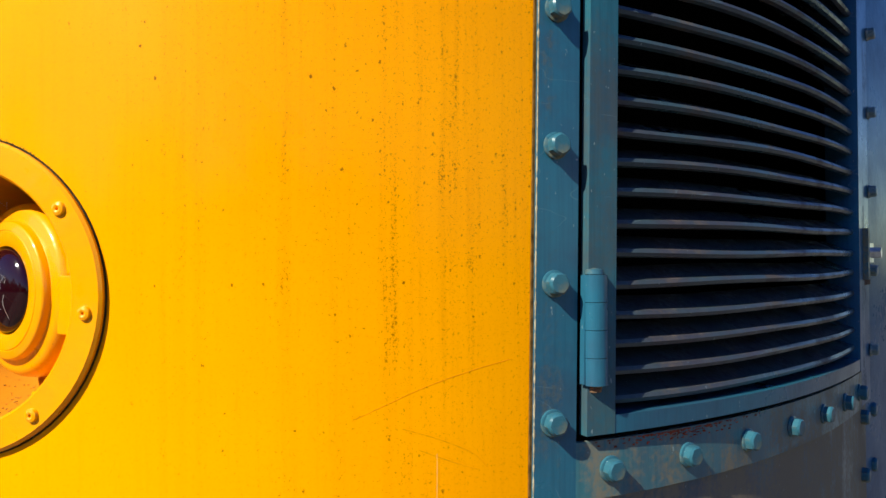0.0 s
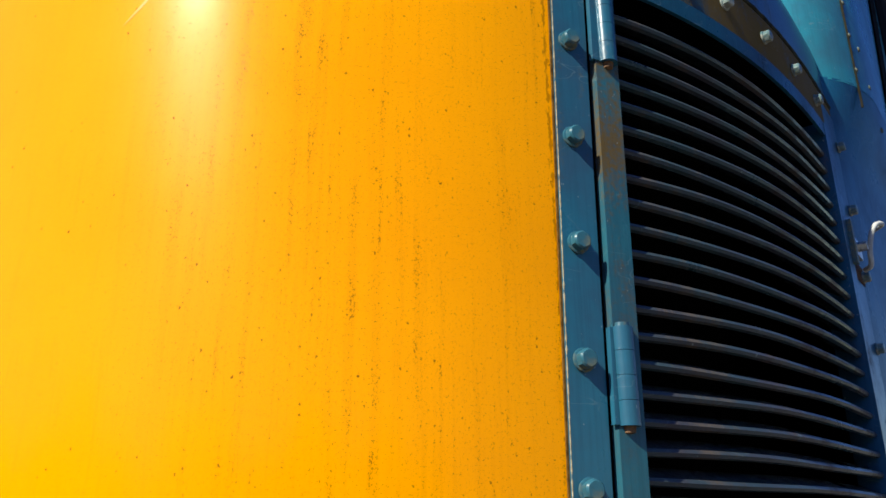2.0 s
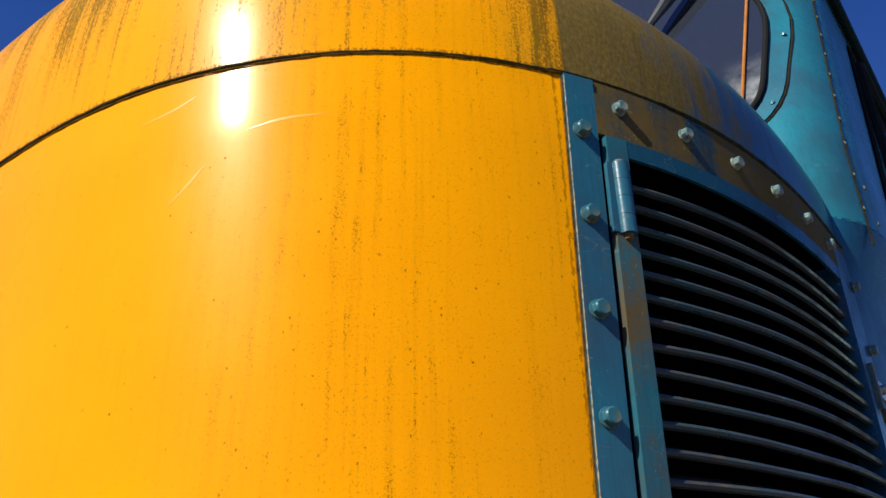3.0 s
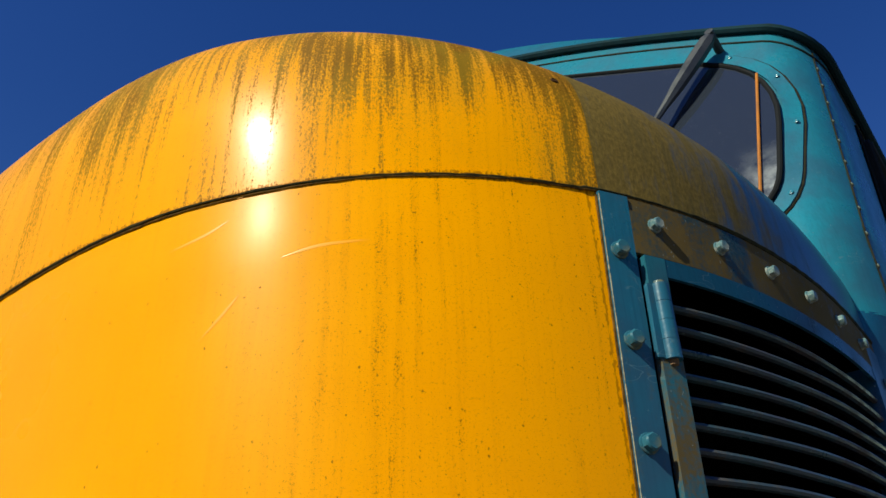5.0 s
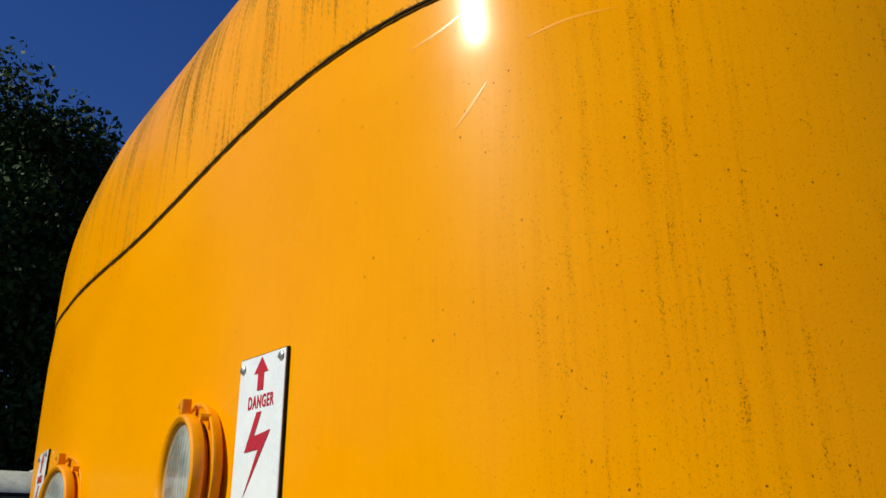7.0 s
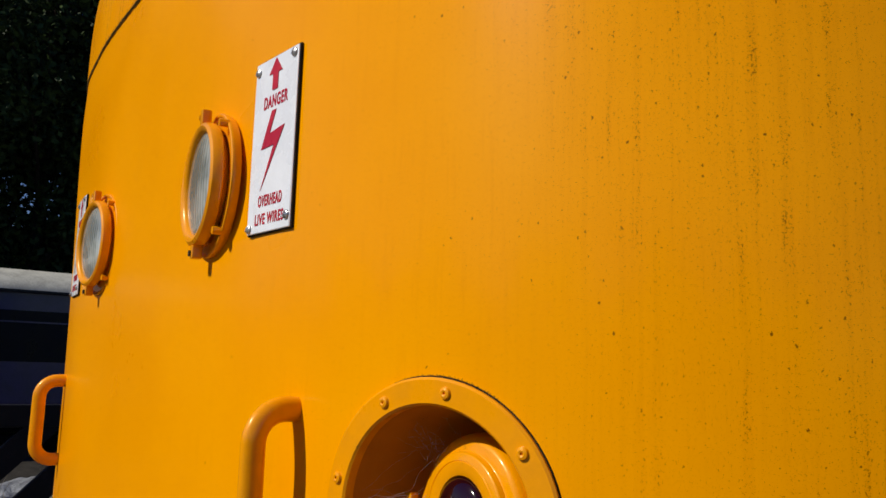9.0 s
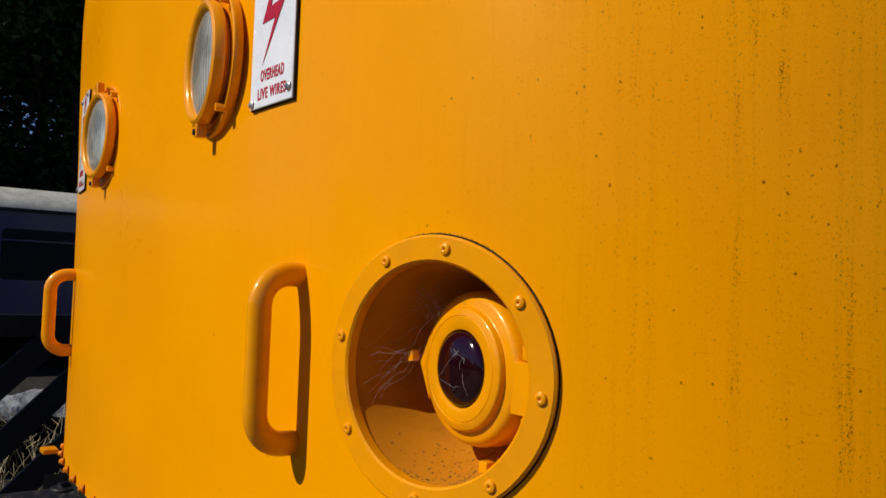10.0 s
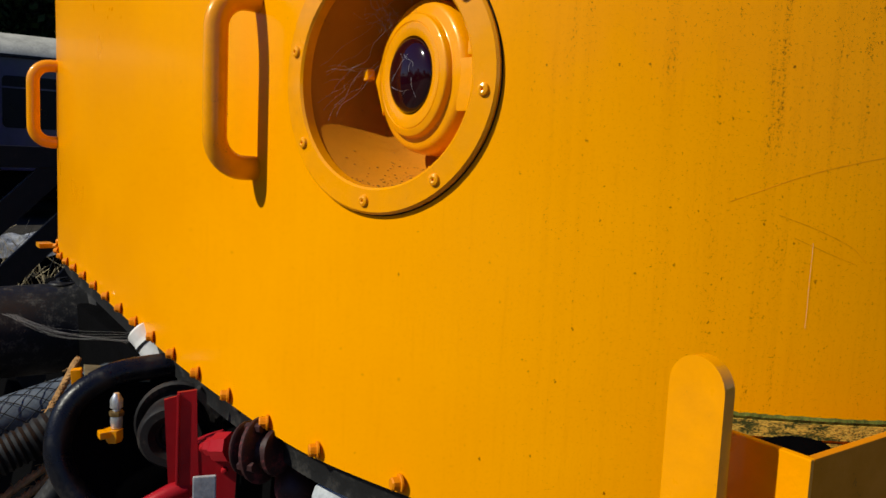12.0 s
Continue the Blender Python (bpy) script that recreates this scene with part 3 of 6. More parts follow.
bm = bmesh.new()
grid(bm, frange(-S_PAINT, S_PAINT, 0.02), PHIS, dome_point, dome_uv)
grid(bm, frange(-S_PAINT, S_PAINT, 0.02), [0.08 * i for i in range(10)], lambda s, e: dome_point(s, math.pi / 2, e * 0.7), lambda s, e: (s, Z_SEAM + RISE[-1] + e))
bmesh.ops.remove_doubles(bm, verts=bm.verts, dist=1e-5)
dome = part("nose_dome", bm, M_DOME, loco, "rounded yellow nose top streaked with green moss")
for sg, nm in ((1, "side_dome"), (-1, "side_dome")):
    bm = bmesh.new()
    lo, hi = sorted((sg * S_PAINT, sg * (S_STRAIGHT + 0.45)))
    grid(bm, frange(lo, hi, 0.025), PHIS, dome_point, dome_uv)
    grid(bm, frange(lo, hi, 0.025), [0.08 * i for i in range(10)], lambda s, e: dome_point(s, math.pi / 2, e * 0.7), lambda s, e: (s, Z_SEAM + RISE[-1] + e))
    part(nm, bm, M_SHOULDER, loco, "teal shoulder under brown grime")
    bm = bmesh.new()
    if sg > 0:
        # sheet with a rectangular opening behind the louvred door
        S_O = (1.372, 1.966)
        Z_O = (1.600, 2.556)
        for a, b, c, d in ((S_PAINT, S_O[0], Z_BOTTOM, Z_SEAM), (S_O[1], S_STRAIGHT + 0.6, Z_BOTTOM, Z_SEAM), (S_O[0], S_O[1], Z_BOTTOM, Z_O[0]), (S_O[0], S_O[1], Z_O[1], Z_SEAM)):
            grid(bm, frange(a, b, 0.02), frange(c, d, 0.05), skin_point)
    else:
        grid(bm, frange(lo, hi, 0.03), frange(Z_BOTTOM, Z_SEAM, 0.2), skin_point)
    part("side_skin", bm, M_SIDE, loco, "dull teal side panel of the nose")

# the joint between nose and dome: a dark gap under the lapped edge, with a thin line of old sealant below it
for drop, out, r, wob, mt, nm in ((0.0, 0.0012, 0.0021, 0.0008, M_SEAM, "joint_seal"), (0.0048, 0.0012, 0.0011, 0.0007, M_LINT, "joint_edge")):
    bm = bmesh.new()
    pts = []
    for s in frange(-S_STRAIGHT - 0.3, S_STRAIGHT + 0.3, 0.006):
        apart = drop * (1 - 0.55 * ease((s - 0.85) / 0.25))
        pts.append(skin_point(s, seam_z(s) - apart + 0.0008 * noise.noise((s * 60, drop * 90, 0.2)), out))
    tube(bm, pts, lambda f: r * (1.0 + 1.3 * ease((f - 0.80) / 0.04)) + wob * noise.noise((f * 260, 0.3 + drop * 50, 0.7)), 6)
    part(nm, bm, mt, loco, "dark mossy sealant line" if drop == 0 else "brown ragged edge of old sealant")
# polish left in curved smears on the paint below the joint
for smear in (((0.926, 2.537), (0.9726, 2.547), (1.030, 2.549)), ((0.768, 2.578), (0.8176, 2.5896), (0.852, 2.605)), ((0.832, 2.446), (0.856, 2.471), (0.878, 2.497))):
    line_ = spline([(a, b, 0) for a, b in smear], 10)
    bm = bmesh.new()
    rows_ = []
    for k, q in enumerate(line_):
        d = (line_[min(k + 1, len(line_) - 1)] - line_[max(k - 1, 0)]).normalized()
        w_ = 0.0021 * math.sin(math.pi * (k + 0.5) / len(line_)) ** 0.8
        rows_.append([bm.verts.new(skin_point(q.x - d.y * w_ * e, q.y + d.x * w_ * e, o)) for e, o in ((-1, 0.00012), (0, 0.0002), (1, 0.00012))])
    for a, b in zip(rows_, rows_[1:]):
        for k in range(2):
            bm.faces.new((a[k], b[k], b[k + 1], a[k + 1]))
    part("polish_smear", bm, M_SMEAR, loco, "faint glossy polish smear")
# dark edge line beside the teal frame
bm = bmesh.new()
slab(bm, 1.3008, 1.3030, 1.50, 2.632, -0.004, 0.0024)
part("paint_edge", bm, M_LINT, loco)

bm = bmesh.new()
tube(bm, [skin_point(lean(1.3031, z), z, 0.0056) for z in frange(1.535, 2.632, 0.003)], lambda f: max(0.0002, 0.0009 * noise.noise((f * 190, 3, 1)) + 0.0006), 5)
part("chipped_edge", bm, plain("bare_chipped_paint", (0.36, 0.31, 0.20), 0.8, var=0.6, scale=150), loco, "pale chipped paint along the frame's edge")
bm = bmesh.new()
slab(bm, 1.3035, 2.45, 1.325, 1.5315, -0.002, 0.0015)
part("lower_panel", bm, M_LOWSIDE, loco, "olive-brown grimy panel below the louvred door")

# ---- the bolted frame round the louvred door ----
F_S0, F_S1, F_Z0, F_Z1 = 1.303, 2.108, 1.533, 2.636
D_S0, D_S1, D_Z0, D_Z1 = 1.3515, 1.986, 1.590, 2.549
O_S0, O_S1, O_Z0, O_Z1 = 1.3815, 1.946, 1.606, 2.524
frame_part = empty("door_frame", None, loco)
bm = bmesh.new()
slab(bm, F_S0, 1.3445, F_Z0, F_Z1, -0.002, 0.006)
part("frame_upright", bm, M_TEAL, frame_part, "teal flat bar with brush marks and scratches")
bm = bmesh.new()
slab(bm, D_S1 + 0.006, F_S1, F_Z0, 2.616, -0.002, 0.005)
part("frame_upright", bm, M_SIDE, frame_part)
bm = bmesh.new()
slab(bm, 1.3446, D_S1 + 0.006, D_Z1 + 0.005, 2.616, -0.002, 0.006)
part("frame_rail", bm, M_TEAL_DIRTY, frame_part, "top bar covered with brown grime")
bm = bmesh.new()
slab(bm, D_S0 - 0.007, F_S1, 2.6175, F_Z1, -0.002, 0.0035)
part("backing_strip", bm, M_TEAL_DIRTY, frame_part, "grimy strip under the joint")
bm = bmesh.new()
slab(bm, 1.3446, D_S1 + 0.006, F_Z0, D_Z0 - 0.006, -0.002, 0.006)
part("frame_rail", bm, M_LOWER, frame_part, "bottom bar with rust and red scuffs")
# black strips stand for the shade inside the gap round the door
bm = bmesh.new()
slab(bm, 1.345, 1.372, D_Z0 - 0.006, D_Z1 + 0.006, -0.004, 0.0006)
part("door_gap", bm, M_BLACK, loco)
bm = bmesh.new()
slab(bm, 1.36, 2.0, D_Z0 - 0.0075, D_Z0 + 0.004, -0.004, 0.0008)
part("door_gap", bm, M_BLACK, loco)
bm = bmesh.new()
rng = random.Random(3)
for i in range(190):
    a = 1.475 + rng.gauss(0, 0.048)
    w_, h_ = rng.uniform(0.0008, 0.0042), rng.uniform(0.0004, 0.0015)
    z_ = D_Z0 - 0.0068 - h_ - rng.random() ** 2.6 * 0.009
    slab(bm, a, a + w_, z_, z_ + h_, 0.0045, 0.0064)
part("rust_scuff", bm, plain("red_rust", (0.22, 0.045, 0.02), 0.9, var=0.7, scale=60), frame_part)


def bolt_mesh(af=0.0215, high=0.0145, washer=0.0):
    bm = bmesh.new()
    r = af / math.sqrt(3)
    if washer:
        lathe(bm, [(0, 0), (washer, 0), (washer, 0.002), (washer * 0.9, 0.0028), (0, 0.0028)], 20)
    b0 = 0.0025 if washer else 0.0
    rings = []
    for rr, z in ((r, b0), (r, b0 + high * 0.8), (r * 0.82, b0 + high)):
        rings.append([bm.verts.new((rr * (0.97 if i % 2 else 0.90) * math.cos(a), rr * (0.97 if i % 2 else 0.90) * math.sin(a), z)) for i, a in ((i, math.pi / 6 * i) for i in range(12))])
    for a, b in zip(rings, rings[1:]):
        for i in range(12):
            bm.faces.new((a[i], a[(i + 1) % 12], b[(i + 1) % 12], b[i]))
    bm.faces.new(rings[-1])
    return bm


def place_copies(first, poses, parent):
    """Alike pieces that share one mesh."""
    for m in poses:
        ob = new(first.name.split(".")[0], first.data)
        ob.parent = parent
        ob.matrix_basis = m


rng = random.Random(7)
spots = [(1.3205, 1.6035 + 0.1185 * i) for i in range(9)]
top_spots = [(1.380 + 0.1130 * i, 2.600 - 0.0022 * i) for i in range(6)] + [(2.080, 1.607 + 0.119 * i) for i in range(9)]
spots += [(1.381 + 0.0975 * i, 1.558) for i in range(7)]
poses = [on_skin(lean(s, z), z, 0.006) @ pose(0, 0, 0, rng.uniform(-2, 2), rng.uniform(-2, 2), rng.uniform(0, 60)) for s, z in spots]
b0 = part("bolt", bolt_mesh(0.0180, 0.0092, 0.0118), M_BOLT, frame_part, "painted hexagon bolt head", smooth=True, at=poses[0])
place_copies(b0, poses[1:], frame_part)
poses = [on_skin(lean(s, z), z, 0.006) @ pose(0, 0, 0, rng.uniform(-2, 2), rng.uniform(-2, 2), rng.uniform(0, 60)) for s, z in top_spots]
b1 = part("bolt", bolt_mesh(0.0155, 0.0090, 0.0100), M_PALEBOLT, frame_part, "worn hexagon bolt head, paler for the light it catches", at=poses[0])
place_copies(b1, poses[1:], frame_part)

# ---- the louvred door ----
door = empty("louvred_door", None, loco)
bm = bmesh.new()
slab(bm, D_S0, O_S0, D_Z0, D_Z1, -0.03, 0.012)
part("door_stile", bm, M_STILE, door, "teal upright with rusty streaks")
bm = bmesh.new()
slab(bm, O_S1, D_S1, D_Z0, D_Z1, -0.03, 0.012)
part("door_stile", bm, M_SIDE, door)
for z0, z1, mt in ((D_Z0, O_Z0, M_TEAL), (O_Z1, D_Z1, M_RAIL_SHADED)):
    bm = bmesh.new()
    slab(bm, O_S0, O_S1, z0, z1, 0.0065 if z1 == D_Z1 else -0.03, 0.0115)
    part("door_rail", bm, mt, door)
# black box behind the slats: the dark inside is colour, not shading
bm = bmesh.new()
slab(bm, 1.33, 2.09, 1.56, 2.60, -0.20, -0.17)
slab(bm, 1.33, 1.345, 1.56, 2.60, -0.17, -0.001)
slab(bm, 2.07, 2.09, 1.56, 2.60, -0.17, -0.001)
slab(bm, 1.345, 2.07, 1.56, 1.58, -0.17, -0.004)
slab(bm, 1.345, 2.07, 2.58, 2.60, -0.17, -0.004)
part("louvre_shade_box", bm, M_BLACK, loco, "black box painted as the unlit space behind the louvres")
rng = random.Random(11)
for i in range(-3, 29):
    # the lowest three are bent and stand closer; the pitch widens a little upwards
    zc = 1.6930 + (0.0250 if i < 0 else 0.0276) * i + 0.0017 * max(0, i - 14)
    bm = bmesh.new()
    rings = []
    sag = rng.uniform(-0.0012, 0.0012)
    wob = rng.uniform(0, 6)
    bend = 0.005 * max(0, 1 - abs(i + 2) / 4.0)
    for s in frange(O_S0 - 0.004, O_S1 + 0.004, 0.022):
        f = (s - O_S0) / (O_S1 - O_S0)
        dz = 0.0035 * f + sag * math.sin(f * math.pi) + 0.0009 * math.sin(f * 9 + wob) - bend * math.sin(min(1, max(0, f)) * math.pi) * 0.5
        prof = ((-0.002, -0.0045), (0.0035, -0.0035), (0.0052, 0.0), (0.0035, 0.0035), (-0.002, 0.0045), (-0.030, 0.0165), (-0.031, 0.0145), (-0.006, 0.0005))
        rings.append([bm.verts.new(skin_point(lean(s, zc), zc + dz + z, o)) for o, z in prof])
    for a, b in zip(rings, rings[1:]):
        for k in range(8):
            bm.faces.new((a[k], b[k], b[(k + 1) % 8], a[(k + 1) % 8]))
    bm.faces.new(rings[0])
    bm.faces.new(rings[-1][::-1])
    part("louvre_slat", bm, M_SLAT, door)


def hinge(z0, z1):
    m = on_skin(1.3625 + 0.029 * ((z0 + z1) / 2 - 2.08), 0, 0.012)
    axis = Matrix.Translation((m.translation.x, m.translation.y, 0))
    n = 4
    for i in range(n):
        a, b = z0 + (z1 - z0) * i / n, z0 + (z1 - z0) * (i + 1) / n - 0.0005
        bm = bmesh.new()
        lathe(bm, [(0, a), (0.0111, a), (0.0111, b), (0, b)], 28, axis)
        part("hinge_knuckle", bm, M_TEAL, door)
    bm = bmesh.new()
    lathe(bm, [(0, z1), (0.008, z1), (0.0075, z1 + 0.004), (0, z1 + 0.0055)], 16, axis)
    part("hinge_pin", bm, M_BOLT, door)
    bm = bmesh.new()
    lathe(bm, [(0, z0 - 0.007), (0.0055, z0 - 0.006), (0.0065, z0), (0, z0)], 12, axis)
    part("hinge_pin", bm, plain("rusty_pin", (0.16, 0.09, 0.05), 0.8, var=0.6, scale=90), door, "rusty lower end of the hinge pin")
    bm = bmesh.new()
    slab(bm, 1.347, 1.366, z0 + 0.001, z1 - 0.001, 0.007, 0.0135)
    part("hinge_leaf", bm, M_TEAL, door)


for z0, z1 in ((1.634, 1.730), (2.017, 2.112), (2.413, 2.509)):
    hinge(z0, z1)


HOLE_N = Vector((0.80, -0.47, 0.38)).normalized()
bm = bmesh.new()
lathe(bm, [(0, 0.0012), (0.0032, 0.0012), (0.0048, 0.0022), (0.0060, 0.0008), (0.0066, -0.002)], 14, Matrix.Translation(Vector((1.162, 0.353, 2.838))) @ HOLE_N.to_track_quat("Z", "Y").to_matrix().to_4x4())
part("plugged_hole", bm, plain("hole_rust", (0.05, 0.022, 0.008), 0.9, var=0.7, scale=200), loco)


# ---- the tail lamp in its recess ----
tail = empty("tail_lamp", None, loco)
TM = on_skin(TAIL_S, TAIL_Z, 0.0)


def bent(bm, flat=1.0):
    """Bend what is drawn flat at the tail lamp onto the skin."""
    for v in bm.verts:
        p = skin_point(TAIL_S + 0.0006 + v.co.x * 1.022, TAIL_Z + v.co.y, v.co.z)
        v.co = p


bm = bmesh.new()
lathe(bm, [(TAIL_HOLE, -0.006), (TAIL_HOLE, 0.0045), (TAIL_HOLE + 0.0022, 0.0068), (TAIL_R - 0.0025, 0.0068), (TAIL_R, 0.0046), (TAIL_R, 0.0)], 72)
bent(bm)
part("flange", bm, M_FITTING, tail, "yellow bolted ring")
bm = bmesh.new()
lathe(bm, [(TAIL_R - 0.004, 0.0006), (TAIL_R + 0.0008, 0.0012), (TAIL_R + 0.0014, 0.0004)], 72)
bent(bm)
part("flange_grime", bm, M_GAP, tail)
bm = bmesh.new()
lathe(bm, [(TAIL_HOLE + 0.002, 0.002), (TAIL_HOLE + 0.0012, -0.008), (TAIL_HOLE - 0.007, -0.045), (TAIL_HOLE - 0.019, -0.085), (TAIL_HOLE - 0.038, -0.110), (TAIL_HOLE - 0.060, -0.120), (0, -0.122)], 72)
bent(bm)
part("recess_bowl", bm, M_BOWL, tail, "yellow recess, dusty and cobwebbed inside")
LC = skin_point(TAIL_S, TAIL_Z, -0.040) + Vector((0.018, 0, 0.004))
LM = Matrix(((1.10, 0, 0, LC.x + 0.005), (0, 0, -1, LC.y), (0, 1.10, 0, LC.z), (0, 0, 0, 1)))
LD = 0.0
bm = bmesh.new()
lathe(bm, [(0.0700, LD - 0.050), (0.0710, LD - 0.030), (0.0700, LD - 0.014), (0.0685, LD - 0.006), (0.0660, LD - 0.0015), (0.0625, LD + 0.0008), (0.0562, LD + 0.0014), (0.0552, LD + 0.0022),
           (0.0546, LD + 0.0072), (0.0530, LD + 0.0092), (0.0475, LD + 0.0104), (0.0470, LD + 0.0098), (0.0464, LD + 0.0105), (0.0400, LD + 0.0108), (0.0350, LD + 0.0092), (0.0330, LD + 0.005), (0.0330, LD - 0.004)], 64, LM)
part("lamp_body", bm, M_FITTING, tail, "stepped yellow lamp bezel")
bm = bmesh.new()
lathe(bm, [(0.0335 * math.cos(a), LD + 0.0075 + 0.0125 * math.sin(a)) for a in (radians(90 * i / 10) for i in range(11))], 40, LM)
part("lens", bm, M_REDLENS, tail, "dark red glass lens")
bm = bmesh.new()
box(bm, (0.024, 0.044, 0.008), LM @ pose(0.0715, -0.010, LD - 0.004), 0.0015)
part("hinge_plate", bm, M_FITTING, tail)
for dy in (0.0195, -0.0395):
    bm = bmesh.new()
    box(bm, (0.010, 0.0125, 0.012), LM @ pose(0.0795, dy, LD - 0.004), 0.002)
    part("lamp_hinge", bm, M_FITTING, tail)
bm = bmesh.new()
prism(bm, [(-0.058, 0.030), (-0.0745, -0.001), (-0.058, -0.034)], 0.007, LM @ pose(0, 0, LD - 0.007))
box(bm, (0.009, 0.011, 0.010), LM @ pose(-0.0815, 0.005, LD + 0.004, 0, 0, 10), 0.002)
part("lamp_clasp", bm, M_FITTING, tail)
bm = bmesh.new()
box(bm, (0.012, 0.018, 0.012), LM @ pose(0.018, -0.088, LD - 0.012), 0.003)
part("lamp_lug", bm, M_FITTING, tail)


def rivet_mesh():
    bm = bmesh.new()
    lathe(bm, [(0, 0.001), (0.0012, 0.001), (0.0014, 0.0028), (0.003, 0.0034), (0.0052, 0.0026), (0.0062, 0.0), (0, 0)], 16)
    return bm


rp = []
for ang in (81, 117, 36, -6, 166, 213, 266, 308):
    a = radians(ang)
    rp.append(on_skin(TAIL_S + 0.0010 + 0.1225 * math.cos(a), TAIL_Z + 0.1205 * math.sin(a), 0.0068))
r0 = part("rivet", rivet_mesh(), M_FITTING, tail, at=rp[0])
place_copies(r0, rp[1:], tail)


# ---- the marker lamps, handles and warning plates, once each and mirrored ----
def marker_lamp(s, z, turn):
    m = on_skin(s, z, 0.002) @ pose(0, 0, 0, 0, turn)
    lamp = empty("marker_lamp", None, loco)
    bm = bmesh.new()
    lathe(bm, [(0.0, -0.009), (0.101, -0.009), (0.1035, 0.0), (0.1025, 0.0035), (0.1008, 0.0045), (0.098, 0.004), (0.096, 0.0015), (0.080, 0.0015)], 56, m)
    part("backplate", bm, M_FITTING, lamp)
    bm = bmesh.new()
    lathe(bm, [(0.076, 0.0015), (0.077, 0.007), (0.084, 0.008), (0.0868, 0.010), (0.0880, 0.018), (0.0862, 0.0245), (0.0820, 0.0272), (0.0770, 0.0258), (0.0738, 0.0220), (0.073, 0.0175)], 56, m)
    part("rim", bm, M_FITTING, lamp, "rounded yellow lamp rim")
    bm = bmesh.new()
    lathe(bm, [(0.0735 * math.cos(a), 0.0180 + 0.007 * math.sin(a)) for a in (radians(90 * i / 8) for i in range(9))], 48, m)
    part("lens", bm, M_LAMPGLASS, lamp, "fluted clear lamp glass", at=None)
    bm = bmesh.new()
    box(bm, (0.014, 0.022, 0.014), m @ pose(0.0, 0.097, 0.018), 0.003)
    tube(bm, [m @ Vector((-0.015, 0.100, 0.021)), m @ Vector((-0.006, 0.100, 0.021))], 0.0045, 8)
    part("top_lug", bm, M_FITTING, lamp)
    bm = bmesh.new()
    box(bm, (0.014, 0.019, 0.015), m @ pose(0.0, -0.096, 0.018), 0.003)
    part("bottom_lug", bm, M_FITTING, lamp)
    bm = bmesh.new()
    tube(bm, [m @ Vector((-0.002, -0.098, 0.024)), m @ Vector((-0.002, -0.098, 0.028))], 0.0048, 6)
    part("lug_screw", bm, M_STEEL, lamp)
    for a in (50, -48, 130, 228):
        bm = bmesh.new()
        q = m @ Vector((0.0985 * math.cos(radians(a)), 0.0985 * math.sin(radians(a)), 0.002))
        d = (m.to_3x3() @ Vector((0, 0, 1))).normalized()
        tube(bm, [q, q + d * 0.013], 0.0055, 8)
        part("screw", bm, M_FITTING, lamp)


def grab_handle(s, z0, z1):
    m = on_skin(s, 0, 0.0)
    o, r, c = 0.0515, 0.0142, 0.036
    pts = [m @ Vector((0, z0 + r, -0.002)), m @ Vector((0, z0 + r, o - c))]
    pts += [m @ Vector((0, z0 + r + c - c * math.cos(a), o - c + c * math.sin(a))) for a in (radians(90 * i / 8) for i in range(1, 9))]
    pts += [m @ Vector((0, z0 + r + c + (z1 - z0 - 2 * r - 2 * c) * i / 6, o)) for i in range(1, 7)]
    pts += [m @ Vector((0, z1 - r - c + c * math.sin(a), o - c + c * math.cos(a))) for a in (radians(90 * i / 8) for i in range(1, 9))]
    pts += [m @ Vector((0, z1 - r, -0.002))]
    bm = bmesh.new()
    tube(bm, pts, r, 20)
    inv = m.inverted()
    for v in bm.verts:
        q = inv @ v.co
        v.co = m @ Vector((q.x * 0.76, q.y, q.z))
    part("grab_handle", bm, M_FITTING, loco, "bent yellow tube grab handle")


def text_mesh(body, size, m, squash=0.62):
    """Lettering as a mesh, centred at m."""
    cu = bpy.data.curves.new("lettering", "FONT")
    cu.body, cu.size, cu.align_x, cu.align_y = body, size, "CENTER", "CENTER"
    cu.extrude, cu.offset, cu.space_character = 0.0002, size * 0.026, 1.16
    tmp = new("lettering", cu)
    me = bpy.data.meshes.new_from_object(tmp.evaluated_get(bpy.context.evaluated_depsgraph_get()))
    bpy.data.objects.remove(tmp)
    me.transform(m @ Matrix.Diagonal((squash, 1, 1, 1)))
    bm = bmesh.new()
    bm.from_mesh(me)
    bpy.data.meshes.remove(me)
    return bm


